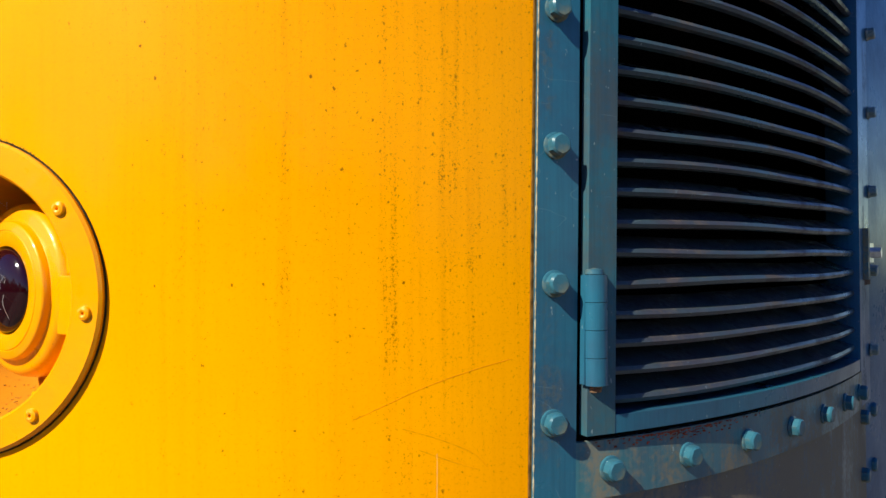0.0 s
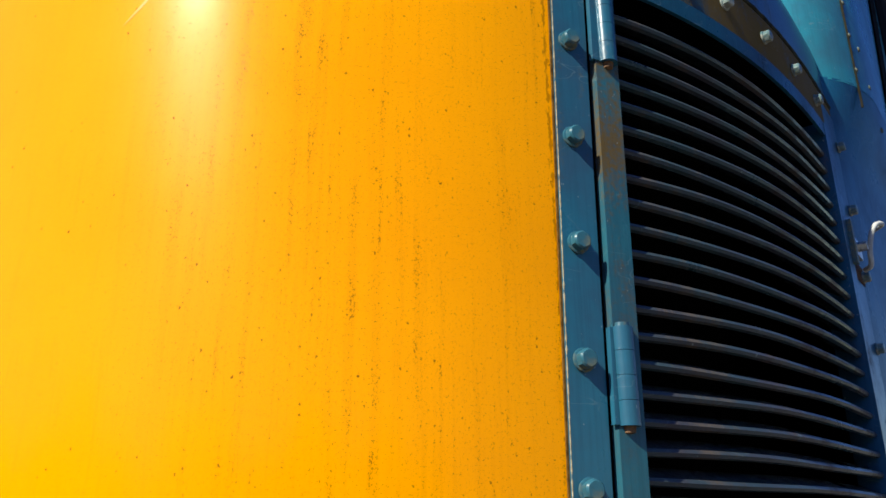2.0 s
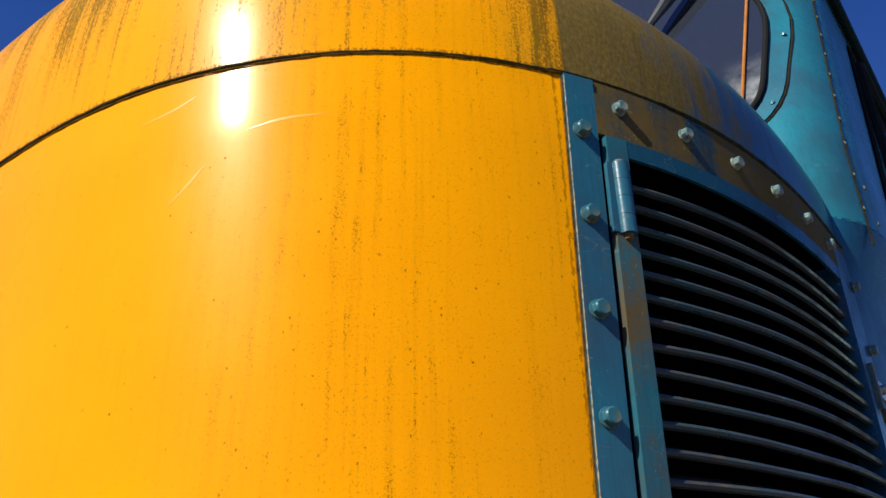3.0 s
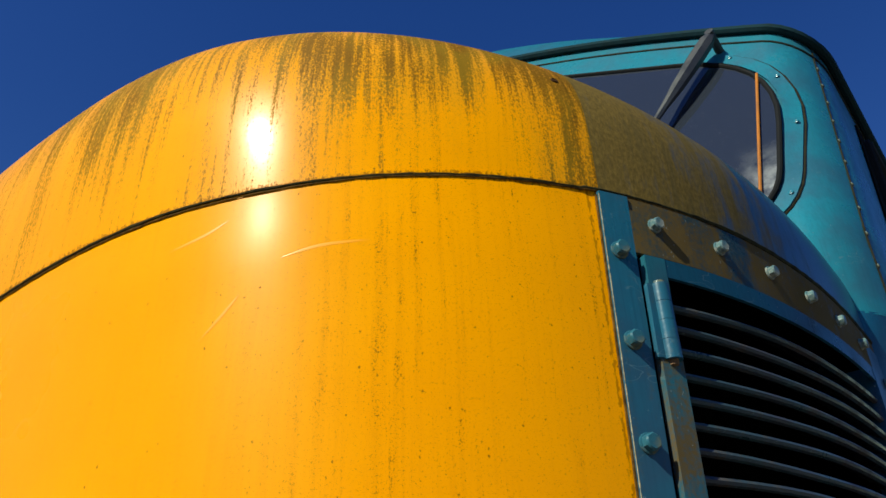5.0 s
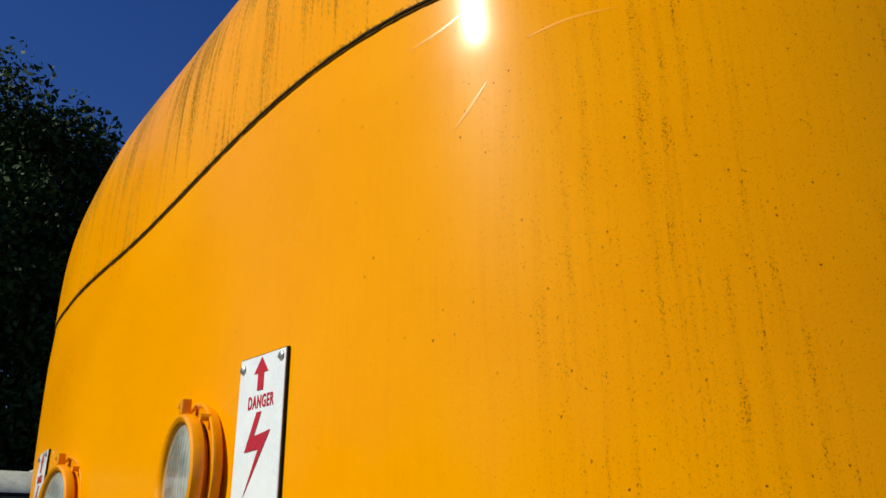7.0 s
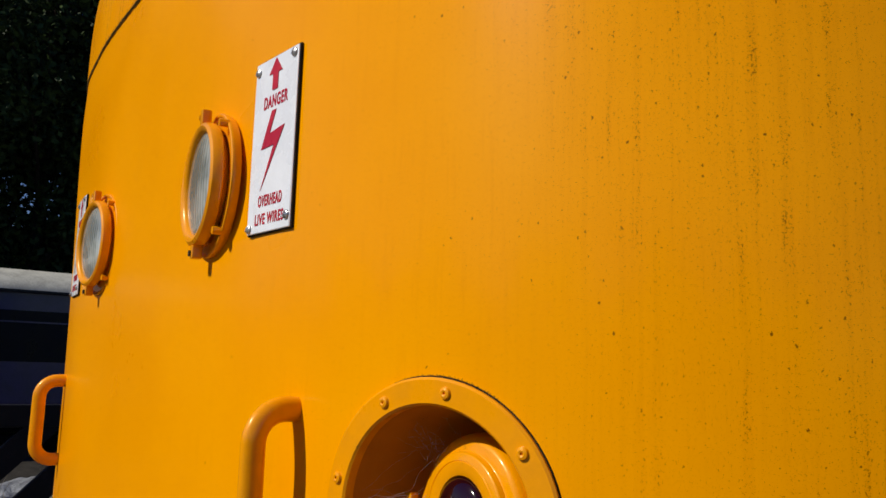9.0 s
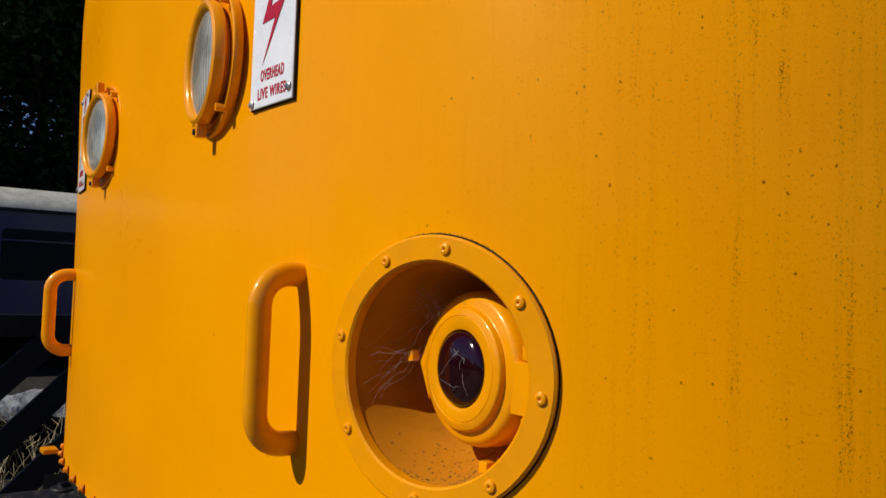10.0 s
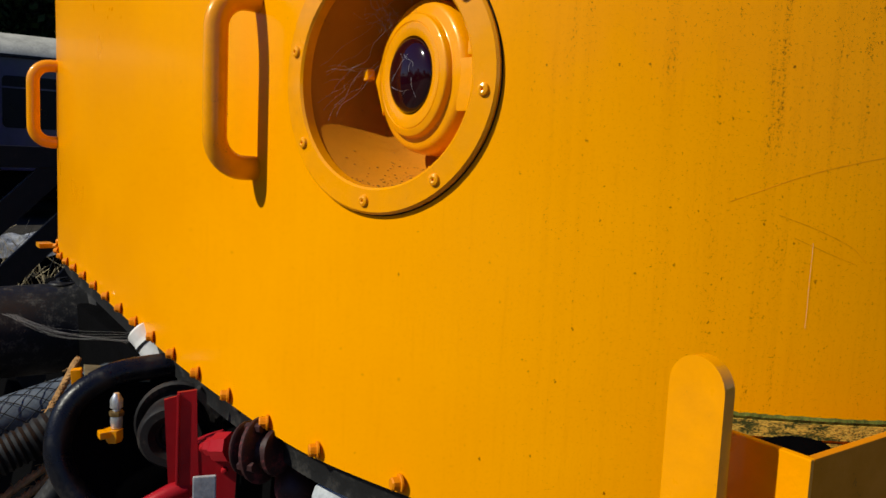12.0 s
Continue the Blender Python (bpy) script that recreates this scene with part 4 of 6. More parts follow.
def warning_plate(s, z, lean=0.0):
    """White enamel plate: arrow, DANGER, lightning flash, OVERHEAD LIVE WIRES."""
    w, h = 0.106, 0.226
    m = on_skin(s, z, 0.004) @ pose(0, 0, 0, 0, 0, lean)
    plate = empty("warning_plate", None, loco)
    bm = bmesh.new()
    box(bm, (w, h, 0.003), m @ pose(0, 0, 0.0), 0.001, 1)
    part("plate", bm, M_WHITE, plate, "white enamel warning plate")
    bm = bmesh.new()
    box(bm, (w + 0.003, h + 0.003, 0.003), m @ pose(0, 0, -0.0025))
    part("plate_edge", bm, M_GAP, plate)
    t = m @ pose(0, 0, 0.0019)
    for body, size, y, sq in (("DANGER", 0.0220, 0.053, 0.61), ("OVERHEAD", 0.0195, -0.074, 0.53), ("LIVE WIRES", 0.0190, -0.097, 0.66)):
        part("lettering", text_mesh(body, size, t @ pose(0.003, y, 0), sq), M_SIGNRED, plate, smooth=False)
    bm = bmesh.new()
    prism(bm, [(-0.0070, 0.068), (0.0070, 0.068), (0.0070, 0.090), (0.0165, 0.090), (0, 0.110), (-0.0165, 0.090), (-0.0070, 0.090)], 0.0004, t)
    part("arrow", bm, M_SIGNRED, plate, smooth=False)
    bm = bmesh.new()
    prism(bm, [(0.007, 0.041), (-0.004, 0.041), (-0.027, -0.006), (0.005, -0.0045), (-0.0235, -0.060), (0.030, 0.017), (-0.007, 0.012)], 0.0004, t)
    part("lightning_flash", bm, M_SIGNRED, plate, smooth=False)
    for x, y in ((-0.045, 0.100), (0.045, 0.104), (-0.047, -0.106), (0.046, -0.098)):
        bm = bmesh.new()
        lathe(bm, [(0, 0.0035), (0.003, 0.0033), (0.0055, 0.0016), (0.006, 0), (0, 0)], 14, t @ pose(x, y, 0))
        box(bm, (0.0085, 0.0012, 0.001), t @ pose(x, y, 0.0034, 0, 0, 40))
        part("screw", bm, M_CHROME, plate)


LAMP_S, SIGN_S, HANDLE_S = 0.337, 0.518, 0.599
for sg in (1, -1):
    marker_lamp(LAMP_S if sg > 0 else -0.285, 2.102 if sg > 0 else 2.087, -7 if sg > 0 else 4)
    grab_handle(sg * HANDLE_S, 1.603 if sg > 0 else 1.617, 1.821)
    warning_plate(SIGN_S if sg > 0 else -0.545, 2.129 if sg > 0 else 2.112)

# ---- the lower edge, its bolts and the corner fittings ----
kp = []
for i in range(18):
    s = 0.863 if i == 0 else 0.744 - 0.0957 * (i - 1)
    kp.append(on_skin(s - 0.008, edge_z(s) + 0.0115, 0.0005) @ pose(0, 0, 0, 0, -32) @ pose(0, 0, 0, 0, 0, 17 * i))
k0 = part("edge_bolt", bolt_mesh(0.0128, 0.0085, 0.0095), M_EDGEBOLT, loco, "yellow bolt head along the lower edge", smooth=False, at=kp[0])
place_copies(k0, kp[1:], loco)
bm = bmesh.new()
grid(bm, frange(-1.0, 1.05, 0.03), (-0.036, -0.022, 0.012), lambda s, z: skin_point(s, edge_z(s) + z, -0.006 if z > -0.02 else -0.014))
grid(bm, frange(-1.0, 1.05, 0.03), (-0.014, -0.09), lambda s, o: skin_point(s, edge_z(s) - 0.036, o))
part("lower_angle", bm, grimy("dusty_angle_paint", (0.008, 0.008, 0.008), (0.040, 0.036, 0.032), 0.7), loco, "black painted angle under the nose edge")

# corner fittings below the louvred door
bm = bmesh.new()
tube(bm, [skin_point(s, 1.4375 + 0.0008 * noise.noise((s * 130, 0, 0)), 0.0) for s in frange(1.155, 1.302, 0.003)], lambda f: 0.0028 + 0.0012 * noise.noise((f * 60, 1, 2)), 6)
part("corner_joint", bm, M_MOSS, loco, "mossy joint line at the corner")
mb = Mat("mossy_yellow_band", (0.5, 0.3, 0.03), 0.8)
mb.set("Specular IOR Level", 0.15)
mc = mb.coords(False, (1, 1, 2.5))
mm = mb.math("ADD", mb.math("MULTIPLY", mb.noise(mc, 60, 4, 0.7), 0.6), mb.math("MULTIPLY", mb.noise(mc, 400, 2), 0.4))
mb.link(mb.mix(mb.step(mm, 0.42, 0.58), (0.045, 0.050, 0.010), (0.66, 0.40, 0.06)), "Base Color")
mb.bump(mm, 0.6, 0.003)
bm = bmesh.new()
slab(bm, 1.155, 1.302, 1.4215, 1.4350, -0.002, 0.0030)
part("corner_strip", bm, mb.m, loco, "yellow strip grown over with moss")
bm = bmesh.new()
slab(bm, 1.155, 1.302, 1.33, 1.4190, -0.002, 0.0012)
part("corner_plate", bm, mb.m, loco)
bm = bmesh.new()
outline = [(-0.0232, -0.56)] + [(0.0228 * math.cos(a), -0.0228 + 0.0228 * math.sin(a)) for a in (radians(180 - 180 * i / 16) for i in range(17))] + [(0.0232, -0.56)]
prism(bm, outline, 0.011, Matrix(((1, 0, 0, 1.1585), (0, 0, -1, 0.118), (0, 1, 0, 1.5150), (0, 0, 0, 1))))
bmesh.ops.bevel(bm, geom=[e for e in bm.edges if e.is_manifold and e.calc_face_angle(0) > 1.0], offset=0.0016, segments=2, affect="EDGES")
part("lamp_bracket", bm, M_FITTING, loco, "upright yellow lamp iron with rounded top")
pocket = empty("step_pocket", None, loco)
bm = bmesh.new()
box(bm, (0.068, 0.007, 0.62), pose(1.1795, 0.166, 1.14), 0.0015)
part("pocket_front", bm, M_FITTING, pocket, "yellow front plate of the footstep pocket")
bm = bmesh.new()
box(bm, (0.007, 0.30, 0.62), pose(1.2105, 0.316, 1.14), 0.0015)
part("pocket_side", bm, M_FITTING_SHADED, pocket)
# flat black oval plate on the skin behind the pocket
bm = bmesh.new()
prism(bm, [(0.035 * math.cos(a), 0.016 * math.sin(a)) for a in (2 * math.pi * i / 32 for i in range(32))], 0.004, on_skin(1.209, 1.408, 0.0))
part("pocket_oval", bm, M_BLACK, pocket, "flat black oval behind the pocket")

# latches at the free edge of the louvred door
for zc in (1.750, 2.352):
    lt = empty("latch", None, loco)
    bm = bmesh.new()
    slab(bm, 1.974, 1.987, zc - 0.036, zc + 0.036, 0.008, 0.019)
    part("latch_plate", bm, M_BOLT, lt)
    bm = bmesh.new()
    slab(bm, 1.991, 2.05, zc - 0.012, zc + 0.016, 0.004, 0.016)
    part("latch_block", bm, M_CHROME, lt, "bare steel latch")
    bm = bmesh.new()
    tube(bm, [skin_point(2.018, zc + 0.002, 0.012), skin_point(2.018, zc + 0.002, 0.030)], 0.008, 6)
    part("latch_bolt", bm, M_CHROME, lt)
    bm = bmesh.new()
    slab(bm, 2.0, 2.15, zc - 0.045, zc - 0.014, 0.0052, 0.0060)
    part("rust_stain", bm, plain("brown_rust", (0.07, 0.035, 0.02), 0.9, var=0.7, scale=50), lt)
bm = bmesh.new()
tube(bm, spline([(1.352, 1.085, 2.328), (1.364, 1.07, 2.330), (1.368, 1.06, 2.352), (1.375, 1.06, 2.380), (1.383, 1.07, 2.396), (1.388, 1.09, 2.400), (1.372, 1.11, 2.400)], 8), 0.0042, 12)
part("pull_handle", bm, plain("worn_white_paint", (0.42, 0.42, 0.40), 0.6), loco, "white painted pull handle on the blue side")

# panel joint with paired bolts behind the frame
bm = bmesh.new()
slab(bm, 2.118, 2.122, 1.33, 1.53, -0.002, 0.0012)
part("panel_joint", bm, M_GAP, loco)
jp = [on_skin(s, z, 0.0) for z in (1.515, 1.432, 1.35) for s in (2.02, 2.095)]
j0 = part("panel_bolt", bolt_mesh(0.019, 0.012), M_BOLT, loco, smooth=False, at=jp[0])
place_copies(j0, jp[1:], loco)


# ---- the cab ----
CAB_X, CAB_R, CAB_DEEP = 1.290, 0.11, 0.20
CORNER_0 = radians(7)


def cab_front(x, z):
    return 1.30 - 0.37 * (3.52 - max(z, 2.88)) - 0.2 * (1.227 - abs(x))


def gutter_z(x):
    return 3.60 + 0.50 * (1 - (abs(x) / 1.40) ** 1.7)


def cab_at(t, z, out=0.0):
    """The cab's wall: t runs from the middle of the front (0) out to the corner (1), round it (2) and back along the side (3)."""
    sg, a = (1 if t >= 0 else -1), abs(t)
    y0 = cab_front(CAB_X, z)
    if a <= 1:
        x = CAB_X * a
        return Vector((sg * x, cab_front(x, z) - out, z))
    if a <= 2:
        g = CORNER_0 + (a - 1) * (math.pi / 2 - CORNER_0)
        wide = CAB_R / (1 - math.sin(CORNER_0))
        return Vector((sg * (CAB_X + wide * (math.sin(g) - math.sin(CORNER_0)) + out * math.sin(g)), y0 + CAB_DEEP * (math.cos(CORNER_0) - math.cos(g)) - out * math.cos(g), z))
    return Vector((sg * (CAB_X + CAB_R + out), y0 + CAB_DEEP * math.cos(CORNER_0) + (a - 2) * (4.2 - y0), z))


def cab_low(t, z):
    """The lower cab side swells out gently from the nose and merges into the rounded corner above."""
    a = abs(t) - 1
    y = 1.045 + 0.75 * (a / 1.3) ** 1.6 if a < 1.3 else 1.795 + (a - 1.3) * 3.4
    ramp = Vector((math.copysign(1.334 + 0.066 * (1 - math.exp(-(y - 1.045) / 0.40)), t), y, z))
    return ramp.lerp(cab_at(t, z), ease((z - 2.50) / 0.20))


ts = [-3, -2.5, -2.2] + [-2 + i / 8 for i in range(9)] + [-1 + i / 14 for i in range(1, 28)] + [1 + i / 8 for i in range(9)] + [2.05, 2.1, 2.2, 2.4, 2.7, 3]
bm = bmesh.new()
grid(bm, ts, [i / 12 for i in range(13)], lambda t, f: cab_at(t, 2.70 + (gutter_z(cab_at(t, 3.6).x) - 2.70) * f))
part("cab_wall", bm, M_CAB, loco, "glossy teal cab wall with rounded corners")
for sg in (1, -1):
    bm = bmesh.new()
    grid(bm, [sg * t for t in (1.0, 1.1, 1.2, 1.3, 1.4, 1.5, 1.6, 1.7, 1.8, 1.9, 2, 2.05, 2.1, 2.2, 2.4, 3)], frange(1.32, 2.704, 0.0692), cab_low)
    part("cab_side", bm, M_CAB_SHADED, loco, "lower cab side with its blue shade in the paint")
    # black strip paints the slanting door post's recess shade; riveted joint behind rounded corner
    bm = bmesh.new()
    prism(bm, [(1.385, 2.62), (1.455, 2.62), (1.800, 3.50), (1.715, 3.50)], 0.004, Matrix(((0, 0, sg, sg * 1.400), (1, 0, 0, 0), (0, 1, 0, 0), (0, 0, 0, 1))))
    part("door_post_shade", bm, M_BLACK, loco, "flat black strip for the shaded recess at the cab door post")
    bm = bmesh.new()
    tube(bm, [cab_at(sg * 1.665, z, 0.0004) for z in frange(2.66, 3.58, 0.04)], 0.0022, 6)
    part("corner_joint", bm, M_GAP, loco)
bm = bmesh.new()
grid(bm, ts, [0, 0.15, 0.3, 0.5, 0.75, 1.0], lambda t, f: (lambda p: Vector((p.x * (1 - 0.18 * f ** 1.5), p.y + 0.72 * f if abs(t) < 2 else p.y, p.z + (0.10 + 0.34 * max(0.0, 1 - (p.x / 1.40) ** 2)) * math.sin(f * math.pi / 2) ** 0.6)))(cab_at(t, gutter_z(cab_at(t, 3.6).x))))
part("cab_roof", bm, M_CAB, loco, "teal cab roof")
bm = bmesh.new()
gt = [-2.6] + [t for t in ts if abs(t) <= 2.2] + [2.6]
tube(bm, [cab_at(t, gutter_z(cab_at(t, 3.6).x), 0.012) for t in gt], 0.013, 8)
part("rain_gutter", bm, plain("dark_gutter_paint", (0.008, 0.026, 0.034), 0.85), loco, "dark teal rain gutter")
bm = bmesh.new()
tube(bm, [cab_at(t, gutter_z(cab_at(t, 3.6).x) - 0.055, 0.0) for t in gt], 0.004, 6)
part("roof_joint", bm, M_GAP, loco)


bm = bmesh.new()
grid(bm, [-1.15 + 0.115 * i for i in range(21)], [1.75 + 0.5 * i for i in range(6)], lambda x, y: Vector((x, y, gutter_z(x / 0.82) + 0.10 + 0.34 * max(0.0, 1 - (x / 1.148) ** 2))))
part("roof_deck", bm, M_CAB, loco, "teal cab roof")
bm = bmesh.new()
box(bm, (2.74, 0.06, 2.9), pose(0, 4.17, 2.60), 0.01)
part("cab_back", bm, M_SIDE, loco)


def rounded(corners, r, n=8):
    """A polygon's outline with rounded corners."""
    out, k = [], len(corners)
    for i in range(k):
        p, a, b = Vector(corners[i]), Vector(corners[i - 1]), Vector(corners[(i + 1) % k])
        u, v = (a - p).normalized(), (b - p).normalized()
        rr = r[i] if isinstance(r, tuple) else r
        s0, s1 = p + u * rr, p + v * rr
        for j in range(n + 1):
            t = j / n
            out.append((1 - t) ** 2 * s0 + 2 * t * (1 - t) * p + t * t * s1)
    return out


def on_cab(q, out=0.0):
    y = cab_front(min(q[0], CAB_X), q[1])
    if q[0] > CAB_X:
        sg_ = min(0.999, (q[0] - CAB_X) * (1 - math.sin(CORNER_0)) / CAB_R + math.sin(CORNER_0))
        y += CAB_DEEP * (math.cos(CORNER_0) - math.sqrt(1 - sg_ * sg_))
    return Vector((q[0], y - out * 0.94, q[1] + out * 0.35))


screen = empty("windscreen", None, loco)
WIN = [(1.262, 2.93), (1.322, 3.505), (0.42, 3.92), (0.42, 2.98)]
mid = Vector((0.86, 3.32))
line = rounded(WIN, (0.15, 0.27, 0.17, 0.17))
bm = bmesh.new()
cv = bm.verts.new(on_cab(mid, 0.006))
rim = [bm.verts.new(on_cab(q, 0.006)) for q in line]
for i in range(len(rim)):
    bm.faces.new((cv, rim[i], rim[(i + 1) % len(rim)]))
part("pane", bm, M_WINDSCREEN, screen, "dark dusty windscreen glass")
bm = bmesh.new()
tube(bm, [on_cab(q, 0.007) for q in line + line[:1]], 0.0065, 8, caps=False)
part("gasket", bm, M_GASKET, screen, "black rubber gasket")
wide = [q + (q - mid).normalized() * 0.046 for q in line]
near = [q + (q - mid).normalized() * 0.012 for q in line]
bm = bmesh.new()
for i in range(len(line)):
    j = (i + 1) % len(line)
    v = [bm.verts.new(on_cab(q, o)) for q, o in ((near[i], 0.006), (near[j], 0.006), (wide[j], 0.006), (wide[i], 0.006), (wide[j], -0.002), (wide[i], -0.002))]
    bm.faces.new(v[:4])
    bm.faces.new((v[3], v[2], v[4], v[5]))
bmesh.ops.remove_doubles(bm, verts=bm.verts, dist=1e-5)
part("surround", bm, M_CAB, screen, "teal riveted window surround")
bm = bmesh.new()
tube(bm, [on_cab(q + (q - mid).normalized() * 0.0485, 0.0005) for q in line + line[:1]], 0.0028, 6, caps=False)
part("surround_joint", bm, M_GAP, screen)
sp = []
for i in range(0, len(line), 3):
    q = line[i] + (line[i] - mid).normalized() * 0.034
    sp.append(Matrix.Translation(on_cab(q, 0.006)) @ pose(0, 0, 0, 70))
s0 = part("rivet", rivet_mesh(), M_CAB, screen, at=sp[0])
place_copies(s0, sp[1:], screen)
bm = bmesh.new()
tube(bm, [on_cab((1.268, 3.45), 0.012), on_cab((1.232, 3.00), 0.012)], 0.0038, 8)
part("orange_strip", bm, M_ORANGE, screen, "orange seal strip on the glass")
wiper = empty("wiper", None, loco)
A, B = on_cab((1.186, 3.630), 0.055), on_cab((1.026, 3.325), 0.045)
bm = bmesh.new()
tube(bm, [A + (B - A) * f for f in (0, 0.1, 0.3, 0.6, 0.8, 1)], lambda f: 0.012 + 0.012 * math.sin(math.pi * min(1, f * 1.15) ** 0.7) - 0.004 * f, 8)
part("arm", bm, M_WIPER, wiper, "grey-black wiper arm")
bm = bmesh.new()
tube(bm, [on_cab((1.186, 3.630), -0.01), on_cab((1.186, 3.630), 0.07)], 0.012, 10)
part("pivot", bm, M_WIPER, wiper)
bm = bmesh.new()
tube(bm, [B + (on_cab((0.90, 3.26), 0.03) - B) * f for f in (0, 0.5, 1)], 0.006, 6)
part("blade", bm, M_WIPER, wiper)
# cab side window and its dark frame
bm = bmesh.new()
side_win = rounded([(1.72, 2.98), (1.80, 3.50), (2.55, 3.50), (2.55, 2.98)], 0.06)
prism(bm, [(q[0], q[1]) for q in side_win], 0.006, Matrix(((0, 0, 1, 1.399), (1, 0, 0, 0), (0, 1, 0, 0), (0, 0, 0, 1))))
part("side_window", bm, M_WINDSCREEN, loco, "dark cab side window")
bm = bmesh.new()
tube(bm, [Vector((1.406, q[0], q[1])) for q in side_win + side_win[:1]], 0.016, 8, caps=False)
part("side_gasket", bm, M_GASKET, loco)
sr = [Matrix.Translation((1.396, y, z)) @ pose(0, 0, 0, 0, 88) for y, z in ((1.195, 2.786), (1.24, 2.725), (1.30, 2.66), (1.37, 2.60))]
sr += [Matrix.Translation(cab_at(1.68, z, 0.0)) @ pose(0, 0, 0, 0, 75) for z in frange(2.74, 3.50, 0.076)]
v0 = part("side_rivet", rivet_mesh(), M_BOLT, loco, at=sr[0])
place_copies(v0, sr[1:], loco)

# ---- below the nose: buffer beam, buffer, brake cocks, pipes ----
# the beam's near-black colour carries the shade below the nose
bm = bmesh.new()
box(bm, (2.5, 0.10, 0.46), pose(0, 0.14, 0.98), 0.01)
part("buffer_beam", bm, M_BLACK, loco, "buffer beam coloured black for the shade under the nose")
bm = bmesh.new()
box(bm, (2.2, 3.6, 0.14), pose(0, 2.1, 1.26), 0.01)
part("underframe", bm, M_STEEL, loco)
# made-up black plate that fills the dark area under the beam
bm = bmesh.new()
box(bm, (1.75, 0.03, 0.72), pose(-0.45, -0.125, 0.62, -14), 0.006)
part("added_dark_plate", bm, M_BLACK, loco, "added black plate filling the dark below the buffer beam")
M_BUFFER = grimy("dusty_buffer_paint", (0.012, 0.012, 0.013), (0.085, 0.075, 0.065), 0.5)
buffer_part = empty("buffer", None, loco)
BM = Matrix(((1, 0, 0, -0.87), (0, 0, -1, 0.16), (0, 1, 0, 1.128), (0, 0, 0, 1)))
bm = bmesh.new()
lathe(bm, [(0.0, 0.0), (0.165, 0.0), (0.165, 0.03), (0.13, 0.04), (0.122, 0.10), (0.119, 0.42), (0.122, 0.46), (0.108, 0.47), (0.104, 0.47), (0, 0.47)], 40, BM)
part("buffer_housing", bm, M_BUFFER, buffer_part, "black greasy buffer housing")
bm = bmesh.new()
lathe(bm, [(0.0, 0.46), (0.095, 0.46), (0.093, 0.60), (0.20, 0.62), (0.21, 0.63), (0.205, 0.65), (0, 0.665)], 40, BM)
part("buffer_head", bm, M_STEEL, buffer_part)
bm = bmesh.new()
lathe(bm, [(0, 0.013), (0.016, 0.013), (0.018, 0.006), (0.034, 0.004), (0.036, 0.0), (0, 0)], 24, pose(-0.87, 0.075, 1.250))
box(bm, (0.010, 0.030, 0.006), pose(-0.865, 0.075, 1.264, 0, 0, 30), 0.001)
part("filler_cap", bm, M_STEEL, buffer_part)
bm = bmesh.new()
box(bm, (0.05, 0.035, 0.012), pose(-0.80, 0.02, 1.365), 0.002)
part("far_bracket", bm, M_FITTING, loco)

bm = bmesh.new()
tube(bm, spline([(0.297, 0.02, 1.313), (0.284, -0.065, 1.302), (0.282, -0.121, 1.267), (0.297, -0.143, 1.211), (0.316, -0.131, 1.160), (0.342, -0.092, 1.105), (0.36, -0.06, 1.02)], 10), 0.0185, 18)
part("brake_pipe", bm, grimy("worn_black_pipe", (0.004, 0.0045, 0.008), (0.014, 0.013, 0.013), 0.34), loco, "bent black brake pipe")
# flat black sheet added to fill the inside of the pipe's loop
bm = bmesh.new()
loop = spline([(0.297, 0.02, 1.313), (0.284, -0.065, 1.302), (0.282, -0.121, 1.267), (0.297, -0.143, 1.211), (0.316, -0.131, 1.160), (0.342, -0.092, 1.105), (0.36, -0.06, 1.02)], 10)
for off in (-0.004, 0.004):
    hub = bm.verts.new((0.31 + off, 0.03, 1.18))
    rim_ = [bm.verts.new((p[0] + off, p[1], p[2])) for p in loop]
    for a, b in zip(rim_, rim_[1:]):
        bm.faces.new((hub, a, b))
part("pipe_loop_fill", bm, M_BLACK, loco)
coupling = empty("hose_coupling", None, loco)
HM = Matrix.Translation((0.417, -0.017, 1.250)) @ pose(0, 0, 0, 90, 0, 64)
M_WORNBLACK = grimy("worn_black_casting", (0.008, 0.007, 0.007), (0.060, 0.047, 0.038), 0.6)
for nm, prof in (("rim", [(0.030, -0.046), (0.058, -0.046), (0.0605, -0.042), (0.0605, -0.036), (0.057, -0.033), (0.050, -0.036)]), ("cup", [(0.022, 0.018), (0.030, 0.026), (0.040, 0.026), (0.0455, 0.018), (0.0455, -0.022), (0.036, -0.030), (0.030, -0.036)]), ("seat", [(0.0, 0.004), (0.016, 0.004), (0.019, 0.012), (0.024, 0.012), (0.024, 0.004)])):
    bm = bmesh.new()
    lathe(bm, prof, 36, HM)
    part(nm, bm, M_WORNBLACK, coupling, "worn black hose coupling" if nm == "rim" else "")
bm = bmesh.new()
box(bm, (0.014, 0.05, 0.03), HM @ pose(0.045, 0.040, -0.010, 0, 0, 40), 0.004)
part("lug", bm, M_WORNBLACK, coupling)
cock = empty("brake_cock", None, loco)
CM = Matrix.Translation((0.500, -0.032, 1.287)) @ pose(0, 0, 0, 90, 0, 68)
bm = bmesh.new()
prism(bm, [(-0.018, -0.078), (-0.005, -0.078), (-0.0065, 0.037), (-0.0145, 0.0355), (-0.0235, 0.033)], 0.005, CM @ pose(0, 0, -0.009, 0, 6))
part("cock_handle", bm, M_RED, cock, "red painted flat cock handle")
bm = bmesh.new()
prism(bm, [(-0.006, -0.080), (0.021, -0.076), (0.0185, -0.020), (0.0168, 0.047), (-0.0068, 0.044)], 0.005, CM)
